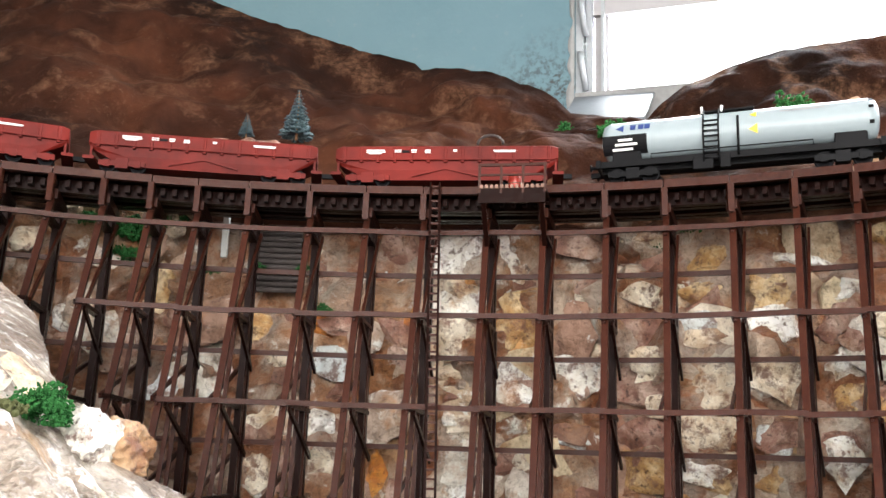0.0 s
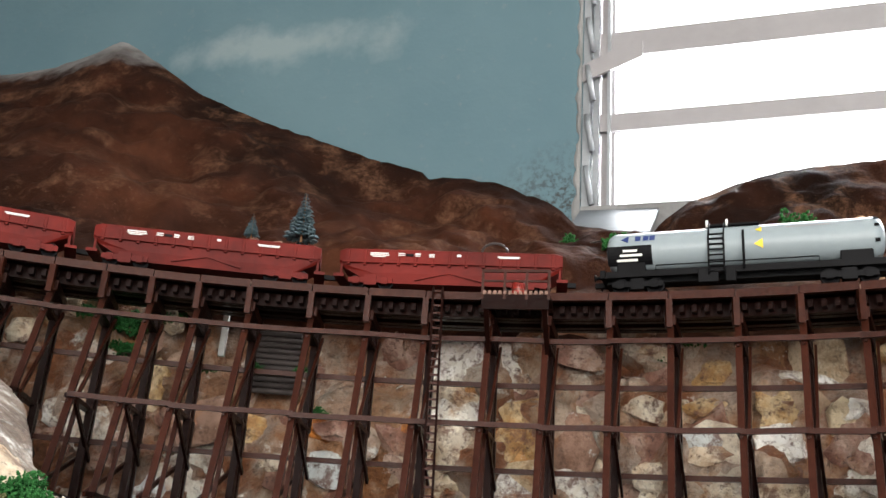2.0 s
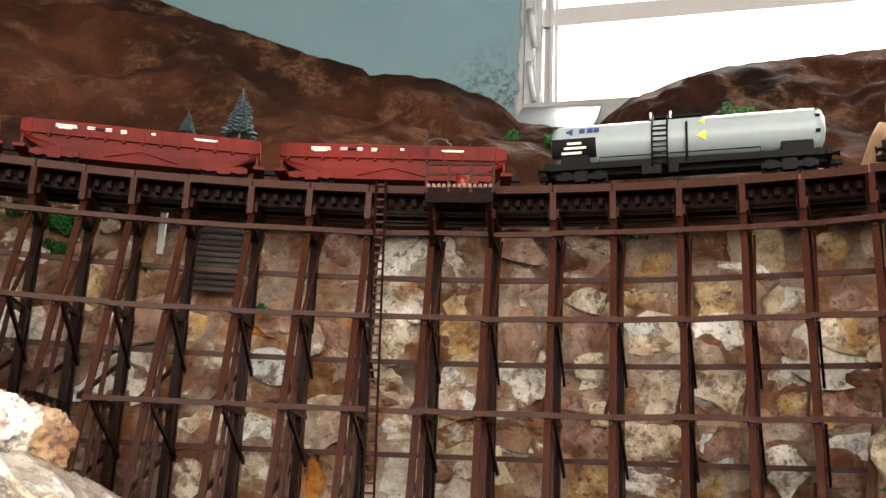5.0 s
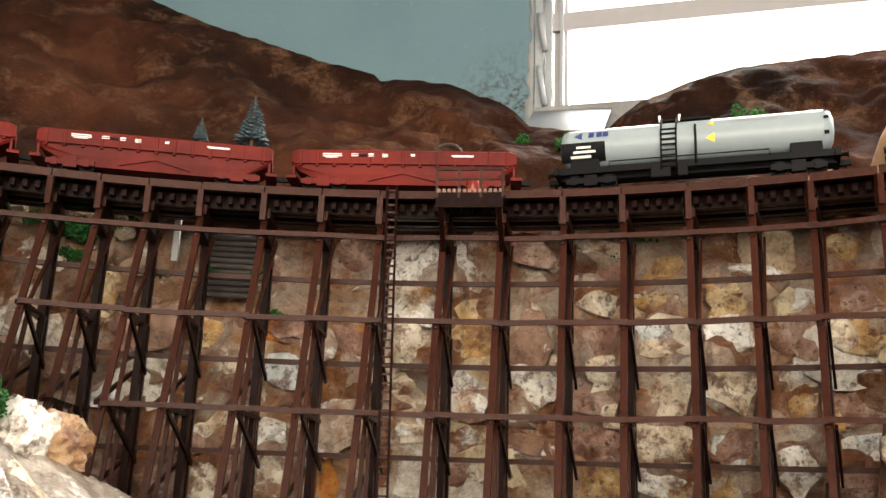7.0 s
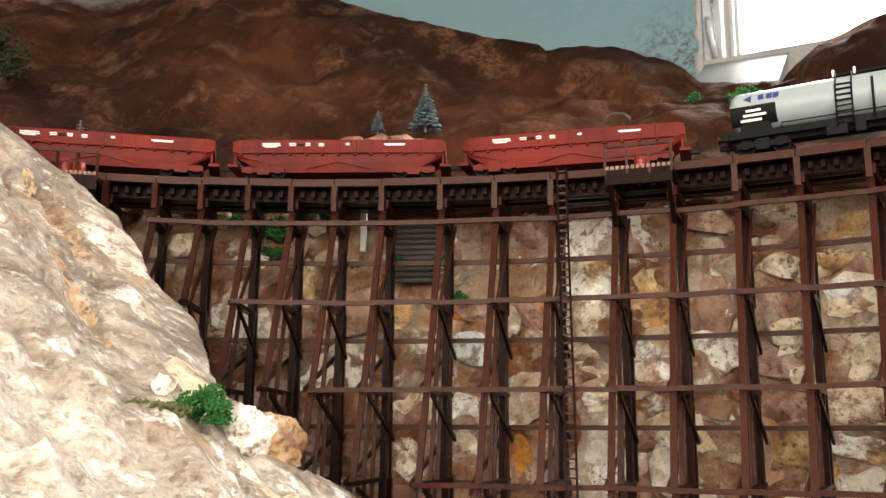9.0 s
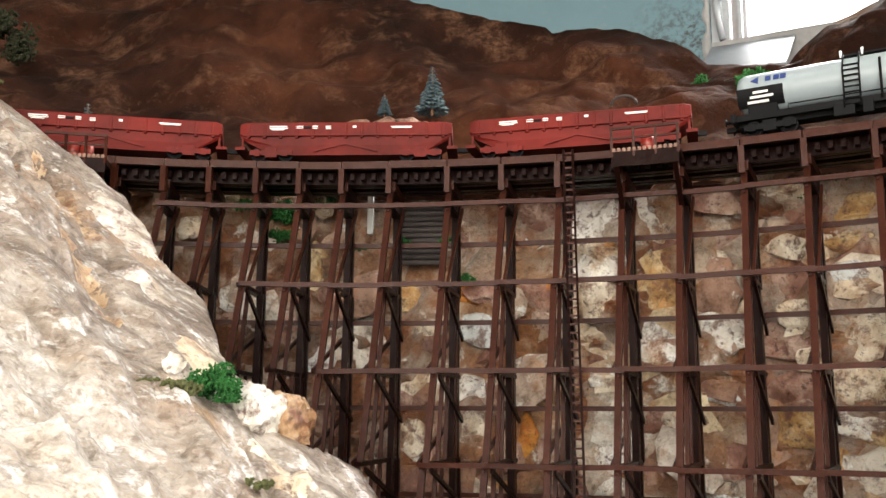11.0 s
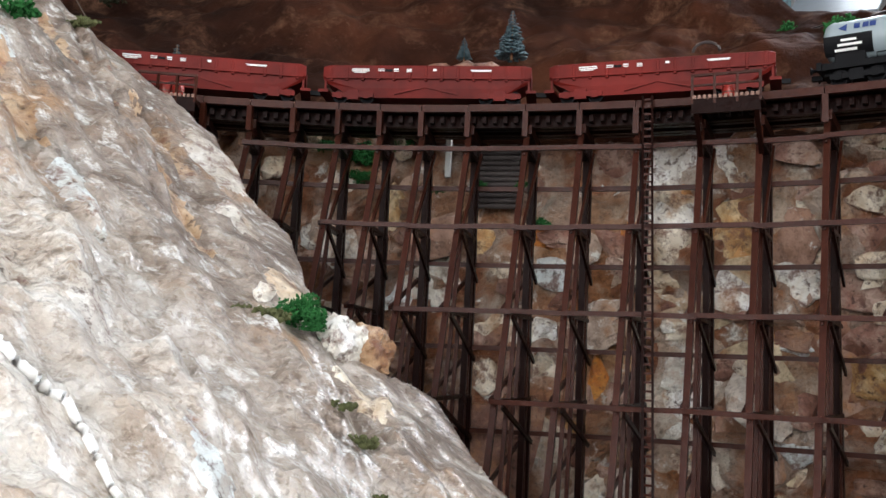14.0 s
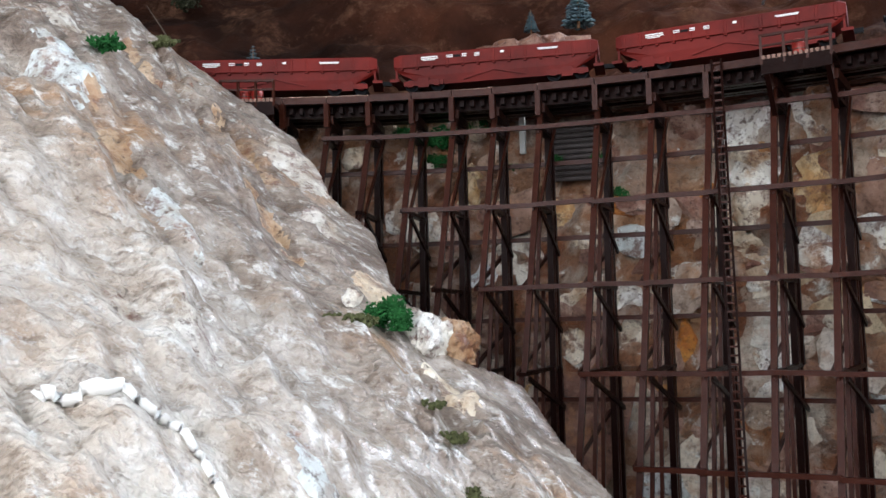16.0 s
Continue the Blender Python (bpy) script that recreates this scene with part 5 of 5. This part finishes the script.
M["stone"] = stone_mat()
STONES = []
for k in range(12):
    rnd = random.Random(50 + k)
    bm = bmesh.new()
    for _ in range(15):
        d = Vector((rnd.gauss(0, 1), rnd.gauss(0, 1), rnd.gauss(0, 1))).normalized()
        top = max(abs(d.x), abs(d.y), abs(d.z))
        bm.verts.new(d / top ** 0.7 * rnd.uniform(0.85, 1.1))
    hull = bmesh.ops.convex_hull(bm, input=bm.verts[:])
    for g in hull["geom_interior"]:
        if isinstance(g, bmesh.types.BMVert) and g.is_valid:
            bm.verts.remove(g)
    # broken faces and a ragged outline
    bmesh.ops.triangulate(bm, faces=bm.faces[:])
    bmesh.ops.subdivide_edges(bm, edges=bm.edges[:], cuts=1, use_grid_fill=True)
    for v in bm.verts:
        v.co *= 1 + 0.22 * fbm(v.co + Vector((k * 3.7, 0, 0)), 1.7, 3, 2.0) + rnd.uniform(-0.05, 0.05)
    me = bpy.data.meshes.new("stone")
    bm.to_mesh(me)
    bm.free()
    me.materials.append(M["stone"])
    STONES.append(me)
face = bpy.data.objects["rock_face"]
rnd = random.Random(21)
count = 0
z = 1.06
while z < 1.362:
    deg = -19.0 + rnd.uniform(0, 2)
    while deg < 35:
        s = rnd.uniform(0.013, 0.025)
        keep = 0.40 if deg < 3.5 or z > 1.335 else 0.55
        if rnd.random() < keep and count < 190:
            ob = new("stone", rnd.choice(STONES))
            ob.parent = face
            dz = z + rnd.uniform(-0.008, 0.008)
            ob.matrix_basis = Matrix.Translation(cyl(deg, face_r(deg, dz) + 0.0035, dz)) @ Matrix.Rotation(-radians(deg) + rnd.uniform(-0.35, 0.35), 4, "Z") @ Euler((rnd.uniform(-0.35, 0.35), rnd.uniform(-0.8, 0.8), 0)).to_matrix().to_4x4() @ Matrix.Diagonal((s * rnd.uniform(0.8, 1.35), rnd.uniform(0.005, 0.008), s * rnd.uniform(0.65, 1.1), 1))
            count += 1
        deg += math.degrees(1.75 * s / 0.74)
    z += 0.0285


def tinted_rock(name, base, stain, pale):
    """Split stone: chips of slightly different tone, dark pits, a stained side, wet-looking varnish."""
    m, nt, b = nodes_of(name, 0.30)
    b.inputs["Specular IOR Level"].default_value = 0.6
    v = coords(nt)
    n1, n2 = tex_noise(nt, v, 48, 7, 0.68), tex_noise(nt, v, 230, 6, 0.7)
    chips = nt.nodes.new("ShaderNodeSeparateColor")
    nt.links.new(tex_voronoi(nt, mix(nt, 0.02, v, noise_color(nt, v, 120)), 150), chips.inputs[0])
    c = ramp(nt, n1, [(0.34, stain), (0.46, base), (0.62, pale)])
    c = mix(nt, 0.6, c, ramp(nt, chips.outputs[0], [(0.0, (0.55, 0.48, 0.42)), (0.45, (0.92, 0.90, 0.87)), (1.0, (1.1, 1.1, 1.1))]), "MULTIPLY")
    c = mix(nt, 0.9, c, ramp(nt, n2, [(0.36, (0.16, 0.10, 0.075)), (0.45, (1, 1, 1))]), "MULTIPLY")
    soil = ramp(nt, tex_noise(nt, v, 75, 9, 0.76), [(0.40, (0.85, 0.85, 0.85)), (0.49, (0, 0, 0))])
    c = mix(nt, soil, c, (0.150, 0.062, 0.040))
    rust = ramp(nt, tex_noise(nt, v, 33, 8, 0.72), [(0.55, (0, 0, 0)), (0.66, (0.55, 0.55, 0.55))])
    c = mix(nt, rust, c, (0.36, 0.17, 0.065))
    nt.links.new(c, b.inputs["Base Color"])
    h = mix(nt, 0.4, n2, chips.outputs[1])
    h = mix(nt, 0.35, h, n1)
    bump(nt, b, h, 1.0, 0.006)
    return m


TINT = {
    "white": tinted_rock("white_stone", (0.82, 0.79, 0.71), (0.50, 0.345, 0.22), (0.92, 0.91, 0.89)),
    "cream": tinted_rock("cream_stone", (0.66, 0.54, 0.39), (0.38, 0.205, 0.10), (0.84, 0.77, 0.64)),
    "ochre": tinted_rock("ochre_stone", (0.48, 0.28, 0.10), (0.28, 0.125, 0.04), (0.72, 0.58, 0.36)),
    "orange": tinted_rock("orange_stone", (0.50, 0.17, 0.02), (0.33, 0.09, 0.014), (0.62, 0.29, 0.05)),
    "brown": tinted_rock("brown_stone", (0.20, 0.10, 0.07), (0.11, 0.05, 0.035), (0.34, 0.21, 0.15)),
    "mauve": tinted_rock("mauve_stone", (0.29, 0.145, 0.105), (0.17, 0.068, 0.042), (0.50, 0.36, 0.29)),
    "crust": tinted_rock("crusted_stone", (0.54, 0.49, 0.42), (0.27, 0.175, 0.10), (0.74, 0.71, 0.66)),
    "tan": tinted_rock("tan_stone", (0.40, 0.25, 0.135), (0.23, 0.115, 0.05), (0.62, 0.48, 0.33)),
    "bluish": tinted_rock("bluish_stone", (0.66, 0.70, 0.70), (0.46, 0.44, 0.38), (0.80, 0.84, 0.84)),
}
rnd = random.Random(3)
FACE_STONES = {
    "white": [(6.9, 1.350, 0.036, 0.038), (9.4, 1.353, 0.024, 0.028), (9.7, 1.258, 0.036, 0.027), (13.0, 1.263, 0.032, 0.027), (24.3, 1.339, 0.044, 0.009), (23.1, 1.296, 0.024, 0.022), (26.1, 1.269, 0.023, 0.025), (25.7, 1.211, 0.025, 0.028), (6.8, 1.234, 0.017, 0.012), (-0.7, 1.226, 0.024, 0.021), (-6.7, 1.248, 0.017, 0.012), (2.6, 1.228, 0.010, 0.031), (19.7, 1.203, 0.032, 0.018)],
    "bluish": [(3.5, 1.328, 0.018, 0.034), (20.0, 1.294, 0.041, 0.022), (13.1, 1.221, 0.028, 0.011)],
    "ochre": [(9.7, 1.291, 0.037, 0.029), (19.8, 1.345, 0.039, 0.023), (19.6, 1.322, 0.035, 0.021), (23.2, 1.321, 0.024, 0.023), (-3.4, 1.294, 0.033, 0.020), (-9.2, 1.318, 0.013, 0.027), (28.2, 1.351, 0.025, 0.018), (16.8, 1.201, 0.033, 0.022)],
    "cream": [(13.1, 1.292, 0.032, 0.029), (6.7, 1.288, 0.025, 0.027), (6.8, 1.263, 0.023, 0.025), (16.8, 1.358, 0.040, 0.012), (16.6, 1.321, 0.025, 0.019), (23.0, 1.260, 0.030, 0.028), (20.1, 1.259, 0.034, 0.027), (19.8, 1.229, 0.034, 0.026), (-3.7, 1.230, 0.021, 0.020), (-3.5, 1.193, 0.019, 0.023), (-0.5, 1.199, 0.023, 0.023), (6.6, 1.321, 0.028, 0.016), (28.2, 1.294, 0.017, 0.021)],
    "mauve": [(16.9, 1.341, 0.040, 0.017), (16.8, 1.296, 0.038, 0.026), (16.6, 1.259, 0.035, 0.028), (9.8, 1.204, 0.032, 0.021), (0.5, 1.252, 0.019, 0.017), (9.9, 1.322, 0.035, 0.016), (13.1, 1.323, 0.033, 0.015), (13.0, 1.355, 0.035, 0.020), (3.5, 1.355, 0.028, 0.022), (3.1, 1.292, 0.023, 0.023), (23.2, 1.228, 0.028, 0.021), (16.5, 1.222, 0.035, 0.026), (26.2, 1.298, 0.025, 0.025)],
    "orange": [(-0.2, 1.294, 0.025, 0.016), (2.85, 1.195, 0.013, 0.032), (4.4, 1.304, 0.008, 0.014)],
    "brown": [(1.6, 1.270, 0.016, 0.024), (-2.0, 1.262, 0.024, 0.018), (-1.2, 1.336, 0.014, 0.012)],
}


def face_stone(deg, z, w, h, tint, proud):
    """One block set in the cliff, w wide and h high."""
    ob = new("stone", STONES[rnd.randrange(12)].copy())
    ob.data.materials[0] = TINT[tint]
    ob.parent = face
    ob.matrix_basis = Matrix.Translation(cyl(deg, face_r(deg, z) + 0.0045 - proud, z)) @ Matrix.Rotation(-radians(deg) + rnd.uniform(-0.2, 0.2), 4, "Z") @ Euler((rnd.uniform(-0.2, 0.2), rnd.uniform(-0.25, 0.25), 0)).to_matrix().to_4x4() @ Matrix.Diagonal((w * 0.58, 0.0065, h * 0.58, 1))


for tint, rows in FACE_STONES.items():
    for dg, z, w, h in rows:
        face_stone(dg, z, w, h, tint, 0.0025)
face_stone(-3.6, 1.125, 0.060, 0.085, "brown", 0.030)
# smaller blocks between them
for dg in (-18.4, -15.8, -13.2, -10.6, -8.1, -5.4, -2.4, 0.8, 3.9, 7.2, 10.5, 13.7, 16.9, 20.1, 23.3, 26.4, 29.3):
    for k in range(12):
        z = 1.09 + 0.0225 * k + rnd.uniform(-0.004, 0.004)
        low = z < 1.20
        if z > 1.338 or (dg < 5 and z > 1.31) or rnd.random() < 0.30:
            continue
        tint = rnd.choices(("white", "cream", "ochre", "bluish", "brown", "mauve"), (0.08, 0.06, 0.05, 0.04, 0.37, 0.40) if dg < 5 else ((0.25, 0.25, 0.12, 0.10, 0.08, 0.20) if low else (0.14, 0.18, 0.08, 0.06, 0.14, 0.40)))[0]
        face_stone(dg + rnd.uniform(-0.9, 0.9), z, rnd.uniform(0.020, 0.034), rnd.uniform(0.015, 0.025), tint, 0.001)

# the ledge under the deck: timber crib wall, white post, pale blocks, tufts
crib = thing("crib_wall", Matrix.Translation(cyl(-3.2, 0.728, 1.315)) @ Matrix.Rotation(radians(3.2), 4, "Z"), "dark grey log crib wall on a ledge under the trestle", "retaining wall")
M["log"] = wood_paint("grey_log", (0.060, 0.050, 0.048), (0.13, 0.115, 0.11))
for k in range(11):
    lathe("log", [(-0.017, 0.0014), (-0.0165, 0.0020), (0.0165, 0.0020), (0.017, 0.0014)], "x", (0.0006 * (k % 2), 0.0004 * k, 0.002 + 0.0041 * k), M["log"], crib, 8)
post = box("post", (-0.0021, -0.0021, 0.0), (0.0021, 0.0021, 0.034), M["sign_white"], None, 0.0003)
post.matrix_world = Matrix.Translation(cyl(-6.05, 0.728, 1.338))
tagged(post, "small white square post on the ledge under the trestle", "post")
post.data.materials[0] = M["pale_post"] = painted("post_grey", (0.45, 0.45, 0.43), 0.8, 0.7)
for dg, z, w, hgt in ((-14.4, 1.362, 0.012, 0.010), (-9.0, 1.358, 0.012, 0.012), (-7.6, 1.366, 0.010, 0.008), (-16.4, 1.34, 0.010, 0.012)):
    ob = new("boulder", STONES[rnd.randrange(12)].copy())
    ob.data.materials[0] = TINT["cream"]
    ob.matrix_world = Matrix.Translation(cyl(dg, 0.726, z)) @ Matrix.Rotation(-radians(dg), 4, "Z") @ Matrix.Diagonal((w * 0.8, 0.010, hgt * 0.8, 1))
    tagged(ob, "pale cream block on the ledge behind the trestle", "boulder", "pale blocks")
for dg, z, r, sx, sz, n in ((-13.4, 1.352, 0.719, 0.010, 0.010, 130), (-11.0, 1.347, 0.719, 0.014, 0.014, 220), (-8.6, 1.356, 0.719, 0.008, 0.009, 130), (-11.2, 1.331, 0.719, 0.010, 0.009, 130), (-4.1, 1.330, 0.727, 0.006, 0.005, 80), (-6.7, 1.327, 0.727, 0.007, 0.005, 80), (-0.3, 1.300, 0.716, 0.0075, 0.007, 120), (-1.6, 1.330, 0.725, 0.007, 0.004, 60), (19.4, 1.362, 0.752, 0.018, 0.007, 140), (17.2, 1.352, 0.745, 0.008, 0.006, 80)):
    clump("shrub", cyl(dg, r, z), (sx, sx * 0.8, sz), M["leaf"], "small bright green tuft growing on the cliff", "shrub", n * 2, 0.10, group="cliff tufts")


# ---- near slope details ----
SLOTS = {}
for tint in ("crust", "bluish", "tan", "cream"):
    slope.data.materials.append(TINT[tint])
    SLOTS[tint] = len(slope.data.materials) - 1
for poly in slope.data.polygons:
    c = poly.center
    along, across = 0.87 * c.x - 0.49 * c.y, 0.49 * c.x + 0.87 * c.y
    for px, py, ra, rc, _, tint in PATCHES:
        f = ((along - 0.87 * px + 0.49 * py) / ra) ** 2 + ((across - 0.49 * px - 0.87 * py) / rc) ** 2
        if f < 1.8 and f + 1.1 * fbm(c, 60, 4, 2.0) < 0.80:
            poly.material_index = SLOTS[tint]

def on_slope(x, y, lift=0.0):
    return Vector((x, y, slope_z(x, y) + lift))


def slope_stone(x, y, size, tint, turn, label, lift=0.0, mesh=0):
    ob = new("boulder", STONES[mesh].copy())
    ob.data.materials[0] = TINT[tint]
    ob.matrix_world = Matrix.Translation(on_slope(x, y, lift)) @ Euler((0.1, 0.55, turn)).to_matrix().to_4x4() @ Matrix.Diagonal((*size, 1))
    return tagged(ob, label, "boulder", "boulders on the slope")


clump("shrub", on_slope(-0.130, 0.318, 0.002), (0.010, 0.013, 0.012), M["leaf"], "bright green foam bush in a rock cleft", "shrub", 1800, 0.05)
clump("shrub", on_slope(-0.136, 0.292, 0.000), (0.014, 0.010, 0.004), M["moss"], "olive moss patch on the pale slope", "moss", 420, 0.08)
slope_stone(-0.1425, 0.306, (0.0038, 0.0038, 0.0036), "white", 0.1, "small white pebble beside the green bush", 0.002, 7)
def rock_lump(place, size, tint, seed, label):
    bm = bmesh.new()
    bmesh.ops.create_icosphere(bm, subdivisions=4, radius=1)
    for v in bm.verts:
        d = v.co.copy()
        v.co = d * (1 + 0.22 * rock_relief(d + Vector((seed, 0, 0)), 1.3) + 0.16 * fbm(d, 1.6, 3, seed) + 0.05 * fbm(d, 7, 2, seed))
    ob = part("boulder", bm, TINT[tint])
    ob.matrix_world = Matrix.Translation(place) @ Euler((0.3, 0.2, seed)).to_matrix().to_4x4() @ Matrix.Diagonal((*size, 1))
    return tagged(ob, label, "boulder", "boulders on the slope")


rock_lump(on_slope(-0.1200, 0.332, 0.003), (0.0095, 0.0110, 0.0125), "white", 3.0, "white crystalline boulder beside the green bush")
rock_lump(on_slope(-0.1130, 0.342, 0.003), (0.0095, 0.0115, 0.0115), "tan", 8.0, "rough tan boulder at the slope's edge")
for x, y, s in ((-0.095, 0.267, 0.0052), (-0.0855, 0.263, 0.0068), (-0.077, 0.252, 0.0045), (-0.072, 0.246, 0.004), (-0.066, 0.246, 0.004)):
    clump("moss", on_slope(x, y, 0.0005), (s, s * 0.8, s * 0.5), M["moss"], "olive moss tuft on the pale slope", "moss", 110, 0.14, group="moss tufts")
clump("moss", on_slope(-0.288, 0.338, 0.001), (0.012, 0.008, 0.006), M["leaf"], "dark green tuft on the rock slope", "moss", 190, 0.11, group="moss tufts")
clump("moss", on_slope(-0.330, 0.445, 0.0), (0.012, 0.006, 0.004), M["moss"], "olive moss along a crack near the ridge", "moss", 150, 0.12, group="moss tufts")
clump("moss", on_slope(-0.345, 0.460, -0.001), (0.008, 0.006, 0.003), M["moss"], "olive moss along a crack near the ridge", "moss", 120, 0.12, group="moss tufts")
M["strand"] = painted("strand_plaster", (0.80, 0.79, 0.76), 0.85, 0.6, 0, 200, 0.0008)
strand = [Vector(q) for q in ((-0.1460, 0.136), (-0.1369, 0.1452), (-0.1333, 0.1520), (-0.1285, 0.1590), (-0.1209, 0.1604), (-0.1104, 0.1566), (-0.1040, 0.1550))]
for _ in range(3):
    strand = [strand[0]] + [q for a, b in zip(strand, strand[1:]) for q in (a.lerp(b, 0.25), a.lerp(b, 0.75))] + [strand[-1]]
vein = tube("plaster_strand", [on_slope(q.x, q.y, 0.0013 + 0.0006 * fbm((q.x, q.y, 0), 120, 2)) for q in strand], [0.0022 * (1 - 0.7 * k / len(strand)) * (1 + 0.4 * fbm((q.x, q.y, 1), 150, 2)) for k, q in enumerate(strand)], M["strand"])
tagged(vein, "white plaster strand running over the slope", "plaster")
tw_pts = [on_slope(-0.352, 0.487, -0.004), on_slope(-0.352, 0.487, 0.004) + Vector((-0.008, 0, 0.010)), on_slope(-0.352, 0.487, 0.0) + Vector((-0.024, 0.002, 0.036))]
tagged(tube("dead_branch", tw_pts, [0.0007, 0.0006, 0.0003], M["dry_wood"]), "thin dead branch leaning on the ridge", "branch")

# outcrop by the trestle's far leg
rows = []
for i in range(25):
    a = 2 * math.pi * i / 24
    row = []
    for j in range(16):
        f = j / 15
        rr = 0.030 * (1 - f) ** 0.8 + 0.004
        p = Vector((0.262 + rr * math.cos(a) * 0.7, 0.505 + rr * math.sin(a), 0.99 + 0.248 * f))
        k = 1 + 0.35 * fbm(Vector((math.cos(a), math.sin(a), f * 5)), 1.2, 3, 8.0)
        row.append(Vector((0.262 + rr * k * math.cos(a) * 0.7, 0.505 + rr * k * math.sin(a), p.z)))
    rows.append(row)
tagged(grid_mesh("rock_outcrop", rows, TINT["brown"], False), "tan rock pinnacle standing before the trestle legs", "rock")
ob = new("boulder", STONES[4].copy())
ob.data.materials[0] = TINT["cream"]
ob.matrix_world = Matrix.Translation((0.2555, 0.492, 1.218)) @ Matrix.Diagonal((0.006, 0.006, 0.016, 1))
tagged(ob, "cream stone set on the tan pinnacle", "boulder")
clump("shrub", Vector((0.256, 0.488, 1.200)), (0.005, 0.004, 0.004), M["leaf"], "small green tuft on the tan pinnacle", "shrub", 70)

# ---- rocks, culvert rim and wire on the hillside ----
for dg, z, w, h, k in ((-8.9, 1.443, 0.010, 0.006, 1), (-7.6, 1.446, 0.014, 0.008, 2), (-6.1, 1.448, 0.013, 0.009, 3), (-4.7, 1.447, 0.014, 0.008, 5), (-3.2, 1.445, 0.012, 0.007, 6)):
    hill_stone(dg, 0.811, z - 0.001, (w, 0.010, h), "brown", k)
rim = tube("culvert_rim", [cyl(8.0 + 0.72 * math.cos(a), 0.792, 1.449 + 0.0075 * math.sin(a)) for a in (math.pi * k / 12 for k in range(13))], 0.0011, M["log"])
tagged(rim, "grey arched culvert rim set in the hillside", "culvert")
wire = tube("wire", [wallp(-0.150 + 0.030 * k, 0.806 + 0.002 * math.sin(k), 1.499 + 0.0042 * k + 0.002 * math.sin(2.1 * k)) for k in range(9)], 0.0007, M["log"], seg=6)
tagged(wire, "thin grey wire strung along the rocky bank", "wire")
